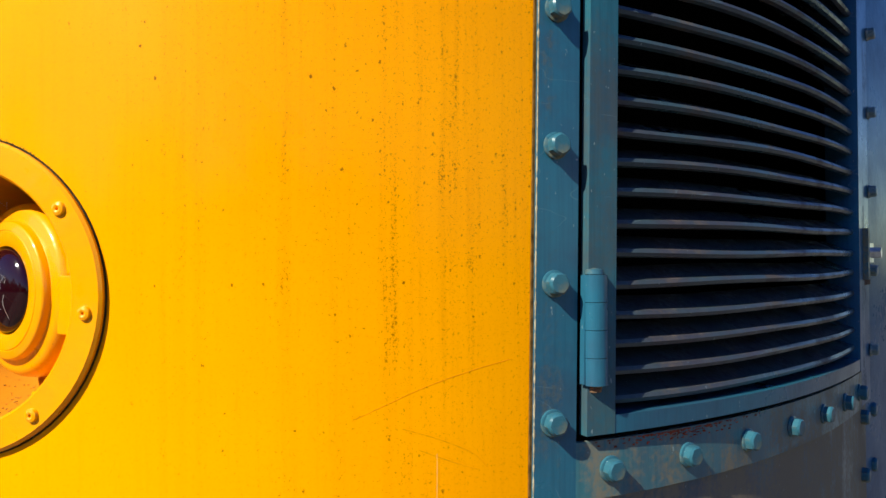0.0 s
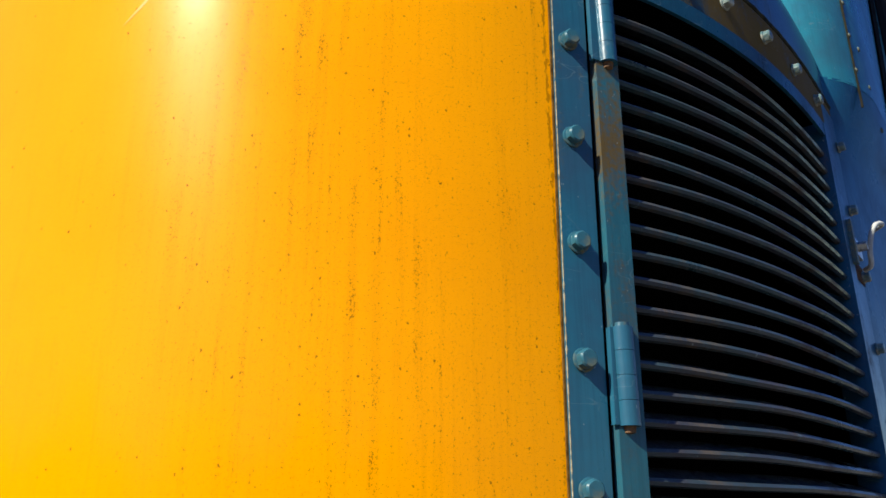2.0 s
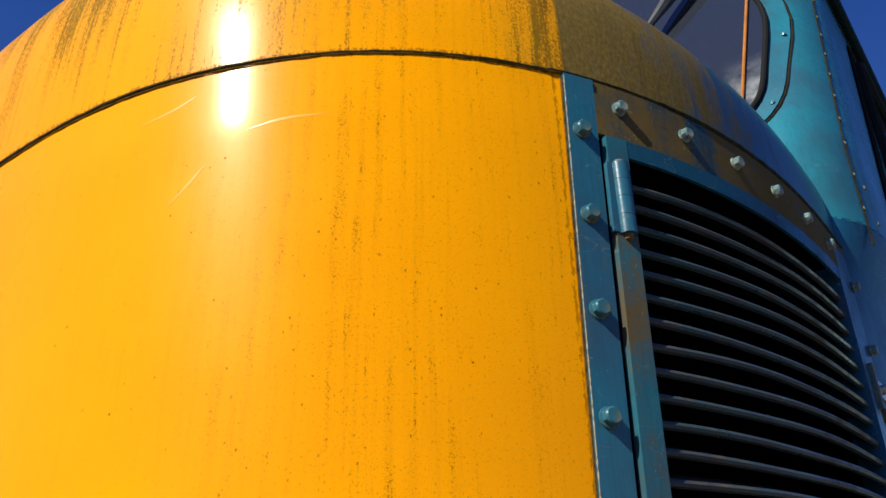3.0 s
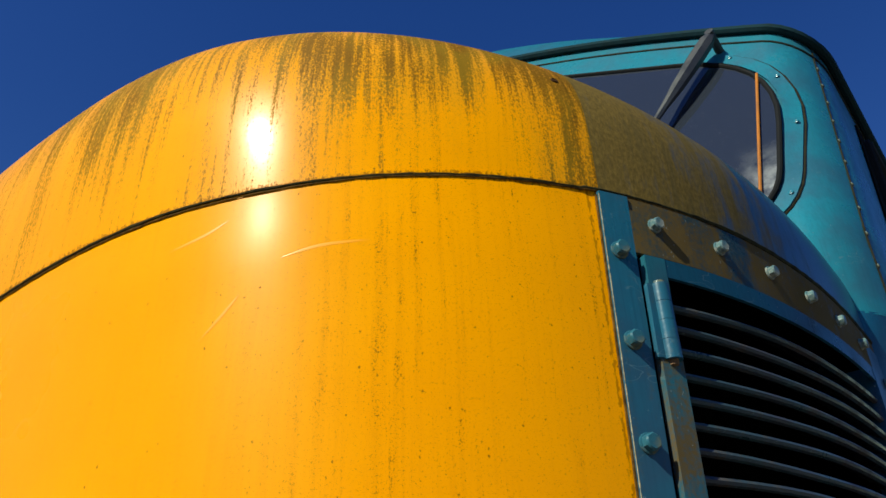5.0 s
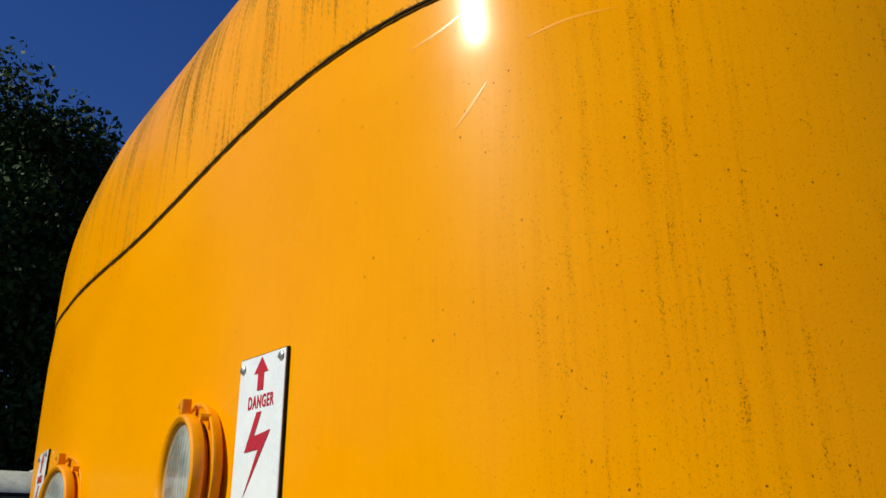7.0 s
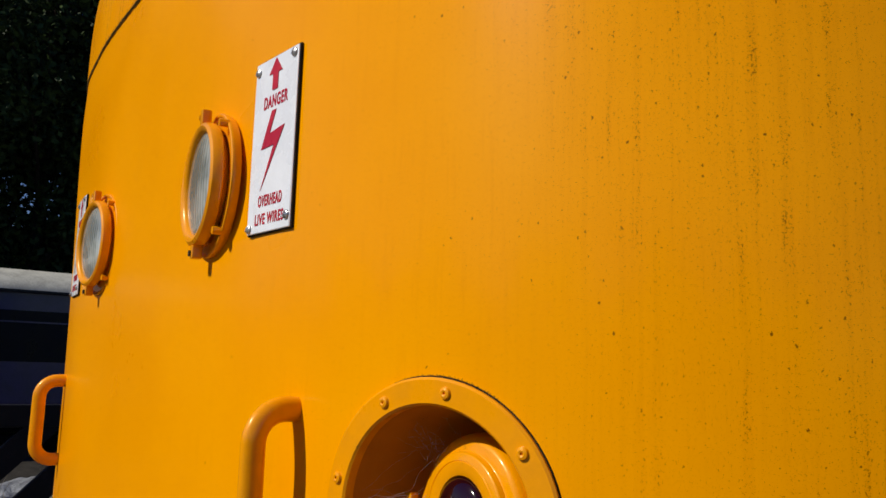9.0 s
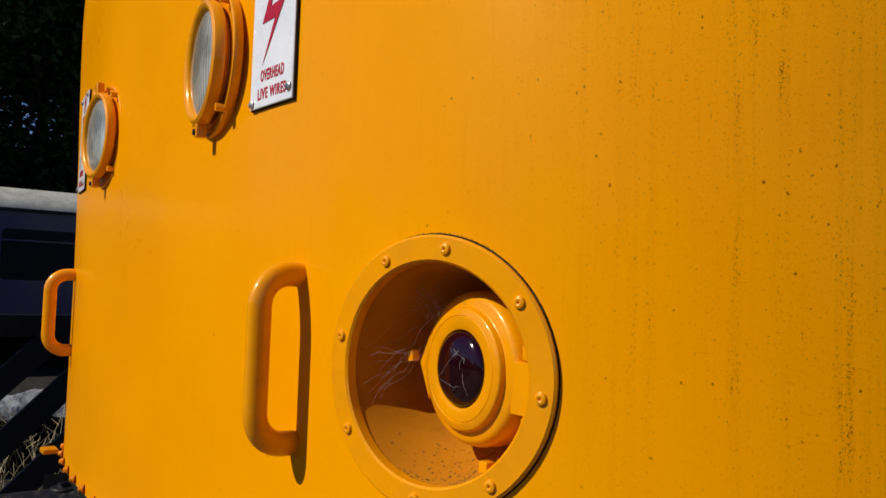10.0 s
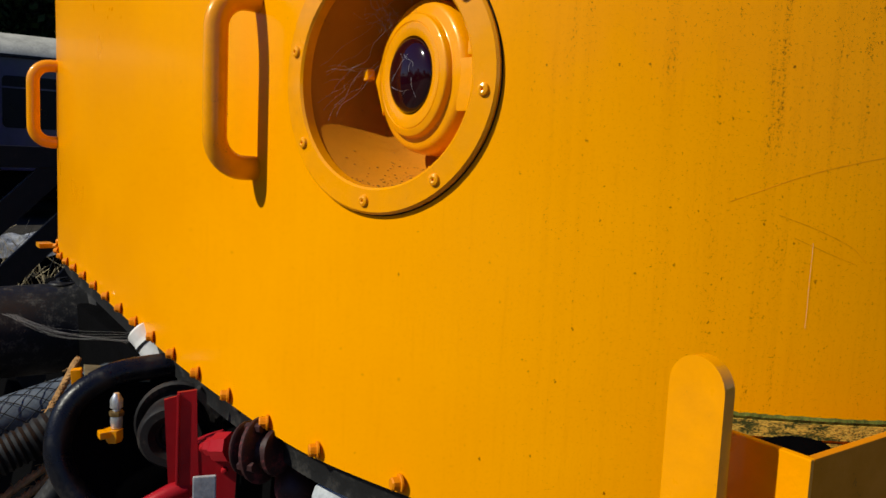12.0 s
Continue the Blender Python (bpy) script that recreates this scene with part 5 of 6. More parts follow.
box(bm, (0.0035, 0.118, 0.010), CM @ pose(-0.0055, -0.016, 0.0035, 0, 0, -0.6), 0.001)
part("cock_handle", bm, M_RED, cock, "red painted flat cock handle with a raised edge")
bm = bmesh.new()
prism(bm, [(0.016, -0.027), (0.030, -0.021), (0.049, -0.0156), (0.060, -0.034), (0.068, -0.052), (0.064, -0.120), (-0.004, -0.120), (-0.004, -0.075), (0.014, -0.060)], 0.030, CM @ pose(0, 0, -0.026))
bmesh.ops.bevel(bm, geom=[e for e in bm.edges if e.is_manifold and e.calc_face_angle(0) > 0.6], offset=0.004, segments=2, affect="EDGES")
lathe(bm, [(0, 0.016), (0.0045, 0.015), (0.0062, 0.010), (0.0062, -0.01)], 14, CM @ pose(0.0265, -0.0275, 0))
lathe(bm, [(0, 0.012), (0.0035, 0.011), (0.0045, 0.006), (0.0045, -0.01)], 12, CM @ pose(0.052, -0.060, 0))
part("cock_casting", bm, M_RED, cock, "chipped red cast cock body")
bm = bmesh.new()
tube(bm, [CM @ Vector(p) for p in ((-0.050, -0.106, 0.004), (-0.036, -0.098, 0.004), (-0.012, -0.089, 0.0), (0.004, -0.087, -0.006))], lambda f: 0.0105 + 0.0025 * (f > 0.45), 16)
part("cock_spindle", bm, M_RED, cock)
M_CASTING = grimy("grimy_casting", (0.030, 0.010, 0.010), (0.21, 0.040, 0.044), 0.6)
bm = bmesh.new()
lathe(bm, [(0, -0.006), (0.009, -0.006), (0.012, 0.0), (0.012, 0.010), (0.017, 0.012), (0.019, 0.018), (0.019, 0.040), (0, 0.040)], 8, Matrix.Translation((0.545, -0.012, 1.270)) @ pose(0, 0, 0, 0, 78, 25))
part("cock_body", bm, M_RED, cock, "chipped red cock body")
bm = bmesh.new()
UM = Matrix.Translation((0.607, 0.008, 1.286)) @ pose(0, 0, 0, 6, 84, 34) @ Matrix.Diagonal((1.05, 1.0, 0.74, 1))
lathe(bm, [(0, 0), (0.024, 0), (0.030, 0.002), (0.031, 0.006), (0.028, 0.010), (0.018, 0.012), (0.016, 0.024), (0.030, 0.027), (0.037, 0.030), (0.038, 0.037), (0.034, 0.041), (0.020, 0.043), (0.018, 0.056), (0.026, 0.060), (0.026, 0.068), (0, 0.070)], 22, UM)
for a in (20, 110, 200, 290):
    lathe(bm, [(0, 0.020), (0.0050, 0.020), (0.0056, 0.026), (0.0056, 0.050), (0, 0.050)], 6, UM @ pose(0.030 * math.cos(radians(a)), 0.030 * math.sin(radians(a)), 0))
part("cock_union", bm, M_CASTING, cock, "grimy cast union with worn red paint")
bm = bmesh.new()
tube(bm, spline([(0.548, -0.02, 1.205), (0.556, -0.025, 1.19), (0.562, -0.028, 1.16), (0.565, -0.03, 1.12)], 6), lambda f: 0.017 + 0.004 * math.sin(f * 17), 12)
part("cock_body", bm, M_RED, cock, "chipped red cock body")
bm = bmesh.new()
box(bm, (0.026, 0.006, 0.06), Matrix.Translation((0.615, -0.043, 1.234)) @ pose(0, 0, 0, 0, 0, 73), 0.002)
part("grey_handle", bm, M_GREY, loco, "grey painted lever end")
bm = bmesh.new()
tube(bm, spline([(0.56, 0.03, 1.285), (0.60, 0.05, 1.275), (0.63, 0.06, 1.245), (0.645, 0.065, 1.20), (0.65, 0.07, 1.13)], 8), lambda f: 0.019 + 0.006 * math.sin(f * 14), 14)
part("pipe_fitting", bm, M_CASTING, loco, "grimy dark casting below the nose edge")
bm = bmesh.new()
tube(bm, spline([(0.69, 0.076, 1.236), (0.72, 0.09, 1.248), (0.77, 0.12, 1.258), (0.85, 0.15, 1.245), (0.92, 0.17, 1.20)], 8), 0.026, 14)
part("air_pipe", bm, M_GREY, loco, "grey painted air pipe end")
valve = empty("drain_valve", None, loco)
bm = bmesh.new()
lathe(bm, [(0, -0.012), (0.008, -0.012), (0.009, 0.0), (0.008, 0.014), (0.0055, 0.020), (0.0055, 0.024), (0.009, 0.026), (0.009, 0.040), (0.004, 0.052), (0, 0.053)], 12, Matrix.Translation((0.3785, -0.083, 1.264)) @ Matrix.Diagonal((0.95, 0.95, 0.75, 1)))
part("valve_stem", bm, M_CHROME, valve, "pale metal valve stem")
bm = bmesh.new()
lathe(bm, [(0.0055, 0.0), (0.0098, 0.001), (0.0104, 0.004), (0.0098, 0.007), (0.0055, 0.008)], 6, Matrix.Translation((0.3785, -0.083, 1.271)))
part("collar", bm, plain("tarnished_brass", (0.20, 0.13, 0.045), 0.5, 0.7), valve, "tarnished brass collar")
bm = bmesh.new()
lathe(bm, [(0, -0.03), (0.010, -0.03), (0.012, -0.024), (0.012, -0.012), (0, -0.012)], 6, Matrix.Translation((0.379, -0.0865, 1.266)))
box(bm, (0.016, 0.014, 0.01), pose(0.381, -0.1000, 1.249), 0.002)
part("valve_nut", bm, M_FITTING, valve, "yellow painted nut")
elbow = empty("plastic_elbow", None, loco)
bm = bmesh.new()
tube(bm, spline([(0.187, -0.008, 1.346), (0.195, 0.000, 1.336), (0.214, 0.018, 1.310), (0.233, 0.036, 1.280)], 8), lambda f: 0.0205 * min(1.0, 0.35 + 5.5 * f) ** 0.5 if f < 0.45 else 0.022, 18)
part("elbow", bm, M_PVC, elbow, "white plastic pipe elbow")
bm = bmesh.new()
tube(bm, [(0.2015, 0.006, 1.327), (0.204, 0.0085, 1.3235)], 0.0225, 18)
part("ring", bm, M_RUBBER, elbow)
bm = bmesh.new()
box(bm, (0.06, 0.09, 0.006), Matrix.Translation((0.262, -0.055, 1.298)) @ pose(0, 0, 0, -8, 0, -10), 0.001)
part("bracket_plate", bm, plain("khaki_paint", (0.12, 0.11, 0.07), 0.85), loco, "dull khaki bracket plate")
bm = bmesh.new()
tube(bm, spline([(0.13, -0.30, 1.10), (0.13, -0.215, 1.141), (0.128, -0.153, 1.166), (0.129, -0.080, 1.203), (0.14, 0.0, 1.23), (0.15, 0.10, 1.23)], 12), 0.027, 16, ripple=0.0035)
part("corrugated_hose", bm, M_RUBBER, loco, "black corrugated heating hose")
bm = bmesh.new()
tube(bm, spline([(0.245, -0.20, 1.06), (0.259, -0.157, 1.108), (0.249, -0.118, 1.148), (0.246, -0.06, 1.19), (0.25, 0.1, 1.2)], 10), 0.020, 14)
part("rubber_hose", bm, M_RUBBER, loco)
for ctrl in ([(0.055, -0.070, 1.27), (0.061, -0.082, 1.25), (0.068, -0.102, 1.216), (0.074, -0.120, 1.186), (0.09, -0.16, 1.13)], [(0.151, -0.23, 1.07), (0.148, -0.163, 1.111), (0.145, -0.123, 1.134), (0.14, -0.08, 1.16)], [(0.16, -0.22, 1.06), (0.155, -0.157, 1.094), (0.150, -0.120, 1.122), (0.15, -0.09, 1.13)]):
    bm = bmesh.new()
    core = spline(ctrl, 14)
    for ph in (0, 2.1, 4.2):
        pts = []
        for i, p in enumerate(core):
            a = i * 0.75 + ph
            pts.append(p + Vector((math.cos(a), math.sin(a) * 0.7, math.sin(a) * 0.7)) * 0.0066)
        tube(bm, pts, lambda f: 0.0043 + 0.0016 * noise.noise((f * 60, ph, 0)), 7)
    for k in range(26):
        p = core[rng.randrange(len(core) - 1)]
        d = Vector((rng.uniform(-1, 1), rng.uniform(-1, 1), rng.uniform(-1, 0.6)))
        tube(bm, [p, p + d * 0.011, p + d * 0.019 + Vector((0, 0, -0.004))], 0.0006, 3)
    part("rope", bm, M_ROPE, loco, "frayed hemp rope")
bm = bmesh.new()
box(bm, (0.016, 0.016, 0.036), pose(0.160, -0.090, 1.266, 4, 0, -18), 0.002)
part("yellow_clip", bm, M_FITTING, loco)
netpipe = empty("netted_pipe", None, loco)
M_BLUEPIPE = plain("blue_grey_pipe", (0.075, 0.092, 0.115), 0.5)
core = [Vector((-0.42, -0.45, 0.95)), Vector((-0.405, -0.053, 1.055)), Vector((-0.385, 0.12, 1.10))]
bm = bmesh.new()
tube(bm, spline([tuple(p) for p in core], 8), 0.050, 18)
part("pipe", bm, M_BLUEPIPE, netpipe, "blue-grey pipe under black netting")
bm = bmesh.new()
for k in range(10):
    for d in (1, -1):
        pts = []
        for i in range(26):
            f = i / 25
            p = core[0].lerp(core[2], f)
            a = d * (f * 9) + k * 0.628
            pts.append(p + Vector((math.cos(a), 0, math.sin(a))) * 0.0535)
        tube(bm, pts, 0.0011, 4)
part("netting", bm, M_RUBBER, netpipe, "thin black netting")
# cobweb threads in the tail lamp recess and across it
M_WEB = plain("cobweb", (0.46, 0.45, 0.43), 0.8)
rng = random.Random(21)
bm = bmesh.new()
def thread(a, b, r, wild, n=5):
    """A crooked fine thread from a to b."""
    p = [a + (b - a) * k / n + Vector((rng.uniform(-1, 1), rng.uniform(-1, 1), rng.uniform(-1, 1))) * (wild if 0 < k < n else 0) for k in range(n + 1)]
    tube(bm, spline(p, 4), r, 3)


for i in range(12):
    a = TM @ Vector((-0.104 + rng.uniform(0, 0.02), rng.uniform(-0.05, 0.02), -0.012 - rng.uniform(0, 0.02)))
    b = LM @ Vector((-0.060 + rng.uniform(-0.02, 0.03), rng.uniform(0.0, 0.065), 0.004 + rng.uniform(0, 0.004)))
    thread(a, a.lerp(b, rng.uniform(0.6, 1.0)), 0.00008, 0.003)
for i in range(16):
    a = TM @ Vector((rng.uniform(-0.075, -0.01), rng.uniform(0.055, 0.095), -0.03 - rng.uniform(0, 0.02)))
    b = LM @ Vector((-0.062 + rng.uniform(-0.004, 0.05), rng.uniform(0.035, 0.066), 0.0))
    thread(a, b, 0.00008, 0.006)
for i in range(5):
    q = [rng.uniform(-0.025, 0.025) for k in range(4)]
    thread(LM @ Vector((q[0], q[1], 0.0195)), LM @ Vector((q[2], q[3], 0.0195)), 0.00010, 0.003, 4)
tagged(part("cobweb", bm, M_WEB, tail, "fine grey cobweb threads"), kind="stuff")

# dust and moss crumbs lying in the recess
rng = random.Random(77)
bm = bmesh.new()
for i in range(260):
    a = radians(rng.gauss(-80, 21))
    d = 0.008 + 0.080 * rng.random() ** 1.3
    r = TAIL_HOLE + float(np.interp(d, (0.008, 0.045, 0.085, 0.110), (0.0012, -0.007, -0.019, -0.038))) - 0.0004
    c = skin_point(TAIL_S + 0.0006 + r * math.cos(a) * 1.022, TAIL_Z + r * math.sin(a), -d)
    bmesh.ops.create_icosphere(bm, subdivisions=1, radius=rng.uniform(0.0002, 0.0009), matrix=Matrix.Translation(c) @ Matrix.Diagonal((1.6, 1.6, 0.6, 1)))
tagged(part("recess_dust", bm, plain("moss_crumbs", (0.24, 0.13, 0.025), 0.95, var=0.7, scale=90), tail, "brown and green dust crumbs"), kind="stuff")

# scratches in the yellow near the corner
M_SCRATCH = plain("dark_scratch", (0.58, 0.205, 0.004), 0.8)
for k, line_ in enumerate((((1.181, 1.606), (1.211, 1.596), (1.240, 1.583), (1.254, 1.570)), ((1.195, 1.588), (1.225, 1.576), (1.245, 1.569)), ((1.275, 1.659), (1.240, 1.651), (1.197, 1.638), (1.142, 1.615)))):
    bm = bmesh.new()
    tube(bm, [skin_point(q.x, q.y, 0.0) for q in spline([(a, b, 0) for a, b in line_], 10)], lambda f, k=k: 0.00022 + 0.0002 * noise.noise((f * 22, k, 0)), 4)
    part("scratch", bm, M_SCRATCH, loco)
bm = bmesh.new()
tube(bm, [skin_point(1.2095 + 0.001 * noise.noise((z * 30, 0, 0)), z, 0.001) for z in frange(1.515, 1.585, 0.01)], 0.00007, 4)
part("web_thread", bm, M_WEB, loco, "single pale web thread")
# a sheet of web between the buffer and the plastic elbow
bm = bmesh.new()
rng = random.Random(31)
for i in range(9):
    f = i / 8
    a = Vector((-0.74 + 0.10 * f, -0.06 - 0.04 * f, 1.200 + 0.022 * f))
    b = Vector((0.165, -0.012, 1.318 + 0.026 * rng.random()))
    tube(bm, spline([a, (a + b) / 2 + Vector((0, 0, -0.012 - 0.015 * rng.random())), b], 8), 0.00011, 3)
tagged(part("cobweb", bm, M_WEB, loco, "fine grey cobweb threads"), kind="stuff")

# wheels on the rails
for y in (1.35, 3.3):
    for x in (-0.75, 0.75):
        bm = bmesh.new()
        lathe(bm, [(0, -0.06), (0.50, -0.06), (0.52, -0.05), (0.50, 0.045), (0.50, 0.07), (0.40, 0.075), (0.38, 0.03), (0.15, 0.03), (0.13, 0.09), (0, 0.09)], 40, pose(x, y, 0.66, 0, 90 if x > 0 else -90))
        part("wheel", bm, M_STEEL, loco, "dark steel wheel on the rail")

# ---- ground, rails ----
bm = bmesh.new()
grid(bm, [-900, -120, -40, -20, -8, -3, 0, 3, 8, 20, 40, 120, 900], [-900, -120, -40, -20, -8, -3, 0, 3, 8, 20, 40, 120, 900], lambda x, y: Vector((x, y, 0)))
ground = tagged(part("ground", bm, plain("ballast_ground", (0.034, 0.030, 0.025), 0.95, var=0.6, scale=6, bump=1, dist=0.03), None), "grey-brown ballast with dry grass beside the track", "ground", kind="structure")
# unseen pale bed, added to bounce sunlight onto the locomotive's side
bm = bmesh.new()
grid(bm, frange(-2.2, 9.0, 0.35), frange(-30, 30, 0.5), lambda x, y: Vector((x, y, 0.012 + 0.035 * min(1, (x + 2.2) * 2, (9 - x) * 2) + 0.012 * noise.noise((x * 2.3, y * 2.3, 0)))))
tagged(part("bounce_bed", bm, plain("grey_stone_ballast", (0.17, 0.155, 0.135), 0.95, var=0.6, scale=14, bump=1, dist=0.03), None), "unseen pale grey ballast added to bounce light upwards", "ballast", kind="structure")
for x in (-0.755, 0.755):
    bm = bmesh.new()
    prism(bm, [(-0.07, 0), (0.07, 0), (0.07, 0.012), (0.012, 0.03), (0.012, 0.12), (0.035, 0.13), (0.035, 0.16), (-0.035, 0.16), (-0.035, 0.13), (-0.012, 0.12), (-0.012, 0.03), (-0.07, 0.012)], 60, Matrix(((1, 0, 0, x), (0, 0, -1, 40), (0, 1, 0, 0.0), (0, 0, 0, 1))))
    tagged(part("rail", bm, plain("rusty_rail", (0.10, 0.06, 0.04), 0.6, 0.3), None, smooth=False), "rusty steel running rail under the locomotive", "rail", kind="structure")

# ---- the neighbouring coach ----
coach = tagged(empty("railway_coach", pose(-16, 0, 0)), "dark purple railway coach with dirty white roof, in shade", "coach")
M_PURPLE = plain("purple_coach_paint", (0.035, 0.022, 0.075), 0.4, var=0.25, scale=4, coat=0.3)
M_COACHGLASS = plain("dull_dark_coach_glass", (0.004, 0.004, 0.007), 0.35, var=0.3, scale=3, bump=0.05)
M_COACHGLASS.node_tree.nodes["Principled BSDF"].inputs["Specular IOR Level"].default_value = 0.15
M_ROOF = plain("dirty_white_roof", (0.40, 0.39, 0.34), 0.8, var=0.25, scale=3)
bm = bmesh.new()
box(bm, (2.6, 38, 2.2), pose(-1.3, 2, 2.08), 0.05)
part("coach_side", bm, M_PURPLE, coach)
bm = bmesh.new()
prof = [(1.40 * math.cos(radians(a)) - 1.3, 3.16 + 0.52 * math.sin(radians(a))) for a in range(0, 181, 12)]
prism(bm, prof, 38.2, Matrix(((1, 0, 0, 0), (0, 0, -1, 21.1), (0, 1, 0, 0), (0, 0, 0, 1))))
part("coach_roof", bm, M_ROOF, coach, "dirty white arched roof")
bm = bmesh.new()
box(bm, (0.06, 38.2, 0.05), pose(0.09, 2, 3.15), 0.01)
part("gutter", bm, M_STEEL, coach)
for y in (-6.3, -4.1, -1.9, 0.3, 2.6, 4.8, 7.0):
    bm = bmesh.new()
    prism(bm, [(q[0], q[1]) for q in rounded([(y - 0.85, 1.80), (y + 0.85, 1.80), (y + 0.85, 2.78), (y - 0.85, 2.78)], 0.10)], 0.012, Matrix(((0, 0, 1, 0.0), (1, 0, 0, 0), (0, 1, 0, 0), (0, 0, 0, 1))))
    wv = part("coach_window", bm, M_COACHGLASS, coach, "dark coach window", smooth=False)
    bm = bmesh.new()
    box(bm, (0.03, 1.70, 0.03), pose(0.012, y, 2.56))
    part("window_bar", bm, M_PURPLE, wv)
for y in (-1.0, 3.9):
    bm = bmesh.new()
    box(bm, (0.35, 0.9, 0.12), pose(-0.75, y, 3.62), 0.03)
    part("roof_vent", bm, M_ROOF, coach)
for y in (-10, -7, 9, 13):
    bm = bmesh.new()
    lathe(bm, [(0, -0.06), (0.46, -0.06), (0.46, 0.06), (0.3, 0.06), (0, 0.04)], 28, pose(-0.6, y, 0.46, 0, 90))
    part("wheel", bm, M_STEEL, coach)
bm = bmesh.new()
box(bm, (2.0, 24, 0.56), pose(-1.3, 2, 0.74), 0.03)
part("underframe", bm, M_BLACK, coach)

# ---- black steel trestle beside the track ----
trestle = tagged(empty("steel_trestle", pose(-4.0, 0, 0)), "black steel trestle with slanting struts beside the track", "trestle")
bm = bmesh.new()
box(bm, (0.10, 5.0, 0.13), pose(0, 0.6, 1.52), 0.008)
part("top_beam", bm, M_STEEL, trestle)
for y in [-2.03 + 0.385 * i for i in range(12)]:
    bm = bmesh.new()
    box(bm, (0.05, 0.145, 2.05), Matrix.Translation((0.02, y + 0.40, 0.77)) @ pose(0, 0, 0, -45), 0.005)
    part("strut", bm, M_STEEL, trestle)
for y in (-1.85, 3.0):
    bm = bmesh.new()
    box(bm, (0.12, 0.12, 1.55), pose(-0.02, y, 0.775), 0.008)
    part("post", bm, M_STEEL, trestle)

# a pale crumpled sheet and dry weeds behind the trestle
rng = random.Random(5)
# made-up black block, fills the dark area below the sheet
bm = bmesh.new()
box(bm, (0.7, 0.9, 0.60), pose(-7.2, 0.80, 0.30), 0.02)
tagged(part("crate", bm, M_BLACK, None), "low black block added to fill the dark below the sheet", "crate")
bm = bmesh.new()
grid(bm, frange(-0.42, 0.42, 0.04), frange(-0.52, 0.52, 0.04), lambda x, y: Vector((-7.2 + x, 0.80 + y * 0.86, 0.606 + 0.10 * max(0, noise.noise((x * 3.1, y * 3.1, 0.4))) + 0.03 * noise.noise((x * 9, y * 9, 2)) + (0.10 if y > -0.25 else 0.02) * (1 - abs(x) / 0.5) - 0.09 * max(0, abs(x) - 0.34) / 0.08)))
bmesh.ops.solidify(bm, geom=bm.faces[:], thickness=0.004)
tagged(part("plastic_sheet", bm, plain("grey_plastic_sheet", (0.42, 0.43, 0.45), 0.45, var=0.5, scale=5, bump=0.8, dist=0.05), None, smooth=False), "crumpled grey plastic sheet over an added black block", "sheeting")
M_STRAW = plain("dry_weed", (0.40, 0.33, 0.20), 0.9, var=0.3)
bm = bmesh.new()
for i in range(120):
    x, y = rng.uniform(-5.4, -4.5), rng.uniform(0.0, 1.6)
    h = rng.uniform(0.5, 1.05)
    p = [Vector((x, y, 0))]
    dx, dy = rng.uniform(-0.12, 0.12), rng.uniform(-0.12, 0.12)
    for k in range(1, 6):
        p.append(Vector((x + dx * k * 0.2 * k, y + dy * k * 0.2 * k, h * k / 5)))
    tube(bm, p, lambda f: 0.004 * (1 - 0.7 * f), 3, caps=False)
    for k in range(4):
        q = p[2 + k % 4]
        tube(bm, [q, q + Vector((rng.uniform(-0.08, 0.08), rng.uniform(-0.08, 0.08), rng.uniform(0.03, 0.12)))], 0.002, 3, caps=False)
tagged(part("dry_weeds", bm, M_STRAW, None), "dry straw-coloured weeds behind the trestle", "weeds", kind="stuff")

# ---- trees ----
M_BARK = plain("bark", (0.05, 0.04, 0.03), 0.95, bump=1, dist=0.02)
lm = Mat("leaves", (0.05, 0.085, 0.02), 0.55)
lm.set("Specular IOR Level", 0.12)
lr = lm.node("ShaderNodeNewGeometry").outputs["Random Per Island"]
lm.link(lm.mix(lr, (0.010, 0.022, 0.005), (0.042, 0.070, 0.018)), "Base Color")
M_LEAF = lm.m


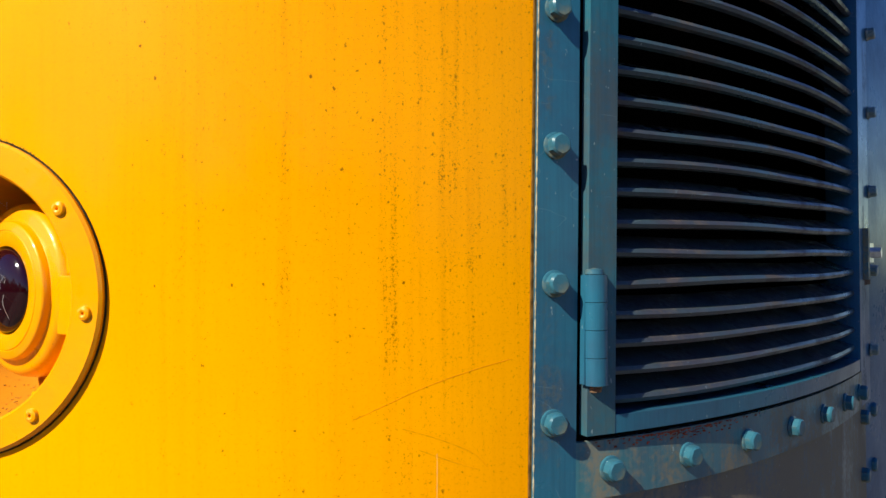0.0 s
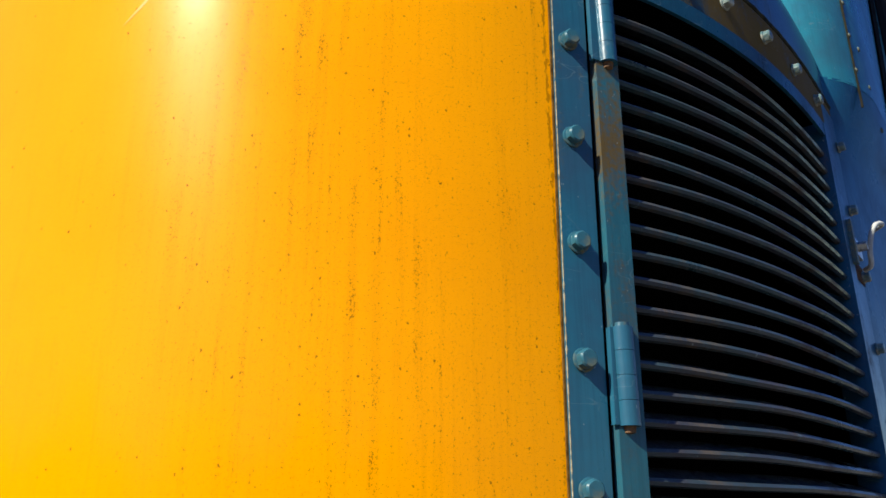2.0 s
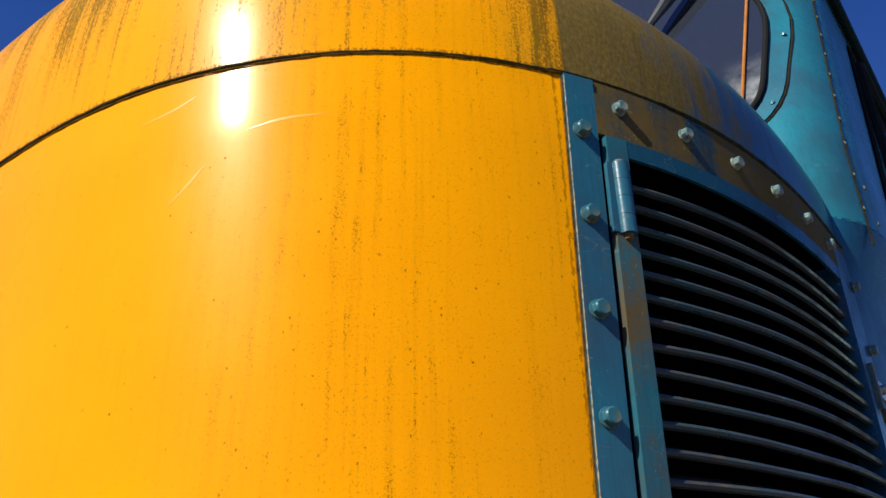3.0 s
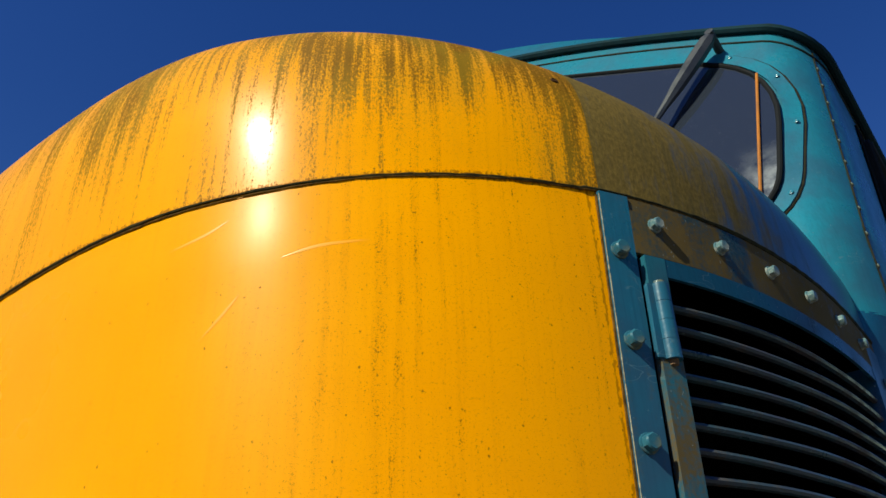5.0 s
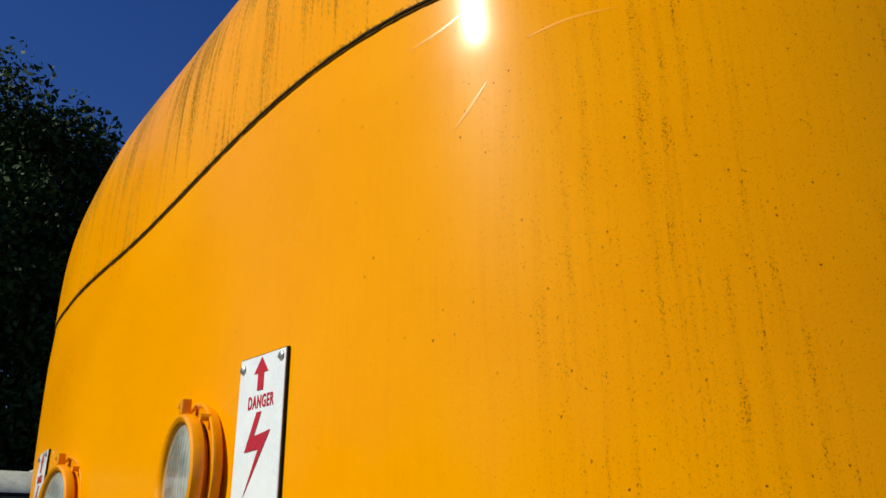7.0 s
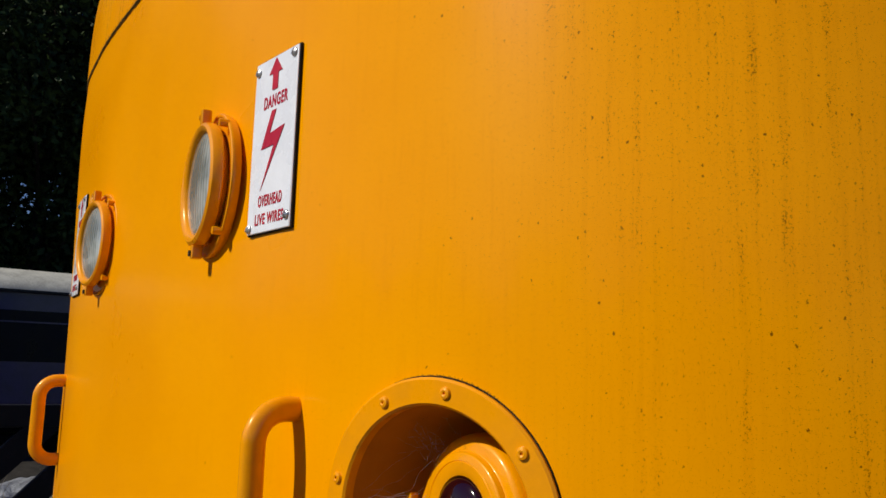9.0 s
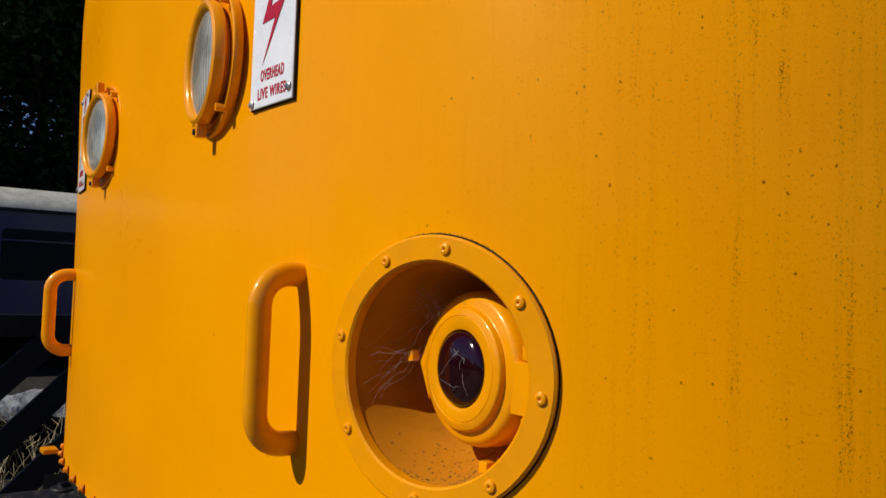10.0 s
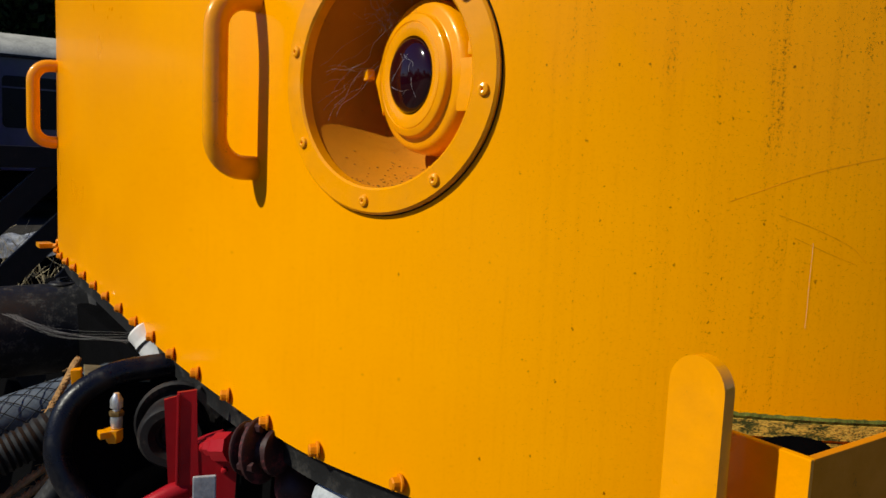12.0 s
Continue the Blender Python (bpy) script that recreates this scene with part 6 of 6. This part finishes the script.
def tree(x, y, height, seed):
    rng = random.Random(seed)
    t = tagged(empty("tree", pose(x, y, 0)), "tall dark green broadleaf tree behind the coach", "tree", "trees behind the coach")
    bm = bmesh.new()
    top = height * 0.8
    tube(bm, spline([(0, 0, 0), (rng.uniform(-0.2, 0.2), rng.uniform(-0.2, 0.2), top * 0.4), (rng.uniform(-0.5, 0.5), rng.uniform(-0.5, 0.5), top)], 6), lambda f: 0.30 * (1 - 0.85 * f), 9)
    clumps = []
    for i in range(34):
        z = height * rng.uniform(0.18, 0.97)
        w = height * 0.25 * math.sin(math.pi * min(1, max(0.05, (z / height - 0.05)))) ** 0.6
        a, r = rng.uniform(0, 6.28), w * rng.uniform(0.3, 1)
        c = Vector((r * math.cos(a), r * math.sin(a), z))
        clumps.append((c, rng.uniform(0.7, 1.5)))
        tube(bm, spline([(0, 0, z * 0.75), (c.x * 0.5, c.y * 0.5, z * 0.9), tuple(c)], 4), lambda f: 0.07 * (1 - 0.8 * f), 5, caps=False)
    part("trunk", bm, M_BARK, t)
    verts, faces = [], []
    for c, r in clumps:
        for k in range(620):
            d = Vector((rng.gauss(0, 1), rng.gauss(0, 1), rng.gauss(0, 0.8))).normalized() * r * rng.random() ** 0.4
            p = c + d
            u = Vector((rng.gauss(0, 1), rng.gauss(0, 1), rng.gauss(0, 1))).normalized()
            v = u.cross(Vector((rng.gauss(0, 1), rng.gauss(0, 1), rng.gauss(0, 1)))).normalized()
            s = rng.uniform(0.06, 0.14)
            n = len(verts)
            verts += [p + u * s, p + v * s * 0.5, p - u * s, p - v * s * 0.5]
            faces.append((n, n + 1, n + 2, n + 3))
    me = bpy.data.meshes.new("crown")
    me.from_pydata(verts, [], faces)
    me.materials.append(M_LEAF)
    cr = new("crown", me)
    cr.parent = t
    cr["label"] = "dense dark leaves with gaps"


for i, (x, y, h) in enumerate(((-21.5, -3.5, 15), (-22.5, 0.0, 16.5), (-21.8, 3.2, 15.0), (-22.4, 6.2, 15.0), (-21.5, 9.3, 14.5), (-25.5, -1.8, 16), (-25.5, 1.7, 17), (-25.8, 4.8, 16.5), (-26, 8.0, 16), (-22, 12.5, 15), (-22, -7, 15))):
    tree(x, y, h * 0.965, 100 + i)
# dark thicket below the crowns
rng = random.Random(77)
verts, faces = [], []
for i in range(165000):
    p = Vector((rng.uniform(-27.5, -20.4), rng.uniform(-12, 16), rng.random() * 12.0))
    u = Vector((rng.gauss(0, 1), rng.gauss(0, 1), rng.gauss(0, 1))).normalized()
    v = u.cross(Vector((rng.gauss(0, 1), rng.gauss(0, 1), rng.gauss(0, 1)))).normalized()
    s = rng.uniform(0.06, 0.15)
    n = len(verts)
    verts += [p + u * s, p + v * s * 0.6, p - u * s, p - v * s * 0.6]
    faces.append((n, n + 1, n + 2, n + 3))
me = bpy.data.meshes.new("thicket")
me.from_pydata(verts, [], faces)
me.materials.append(M_LEAF)
tagged(new("thicket", me), "dense dark undergrowth below the trees", "bushes", kind="stuff")

# unseen woods added far behind the camera, sunny side, to darken the paint's reflections
verts, faces = [], []
for i in range(14000):
    x = rng.uniform(-70, 70)
    top = 7.5 + 2.0 * math.sin(x * 0.31) + 1.2 * math.sin(x * 0.83 + 1)
    p = Vector((x, -42 + rng.uniform(-3, 3), rng.random() * top))
    u = Vector((rng.gauss(0, 1), rng.gauss(0, 1), rng.gauss(0, 1))).normalized()
    v = u.cross(Vector((rng.gauss(0, 1), rng.gauss(0, 1), rng.gauss(0, 1)))).normalized()
    s = rng.uniform(0.4, 0.8)
    n = len(verts)
    verts += [p + u * s, p + v * s * 0.6, p - u * s, p - v * s * 0.6]
    faces.append((n, n + 1, n + 2, n + 3))
me = bpy.data.meshes.new("unseen_woods")
me.from_pydata(verts, [], faces)
me.materials.append(M_LEAF)
tagged(new("unseen_woods", me), "unseen dark woods added to block low sky in reflections", "woods", kind="stuff")
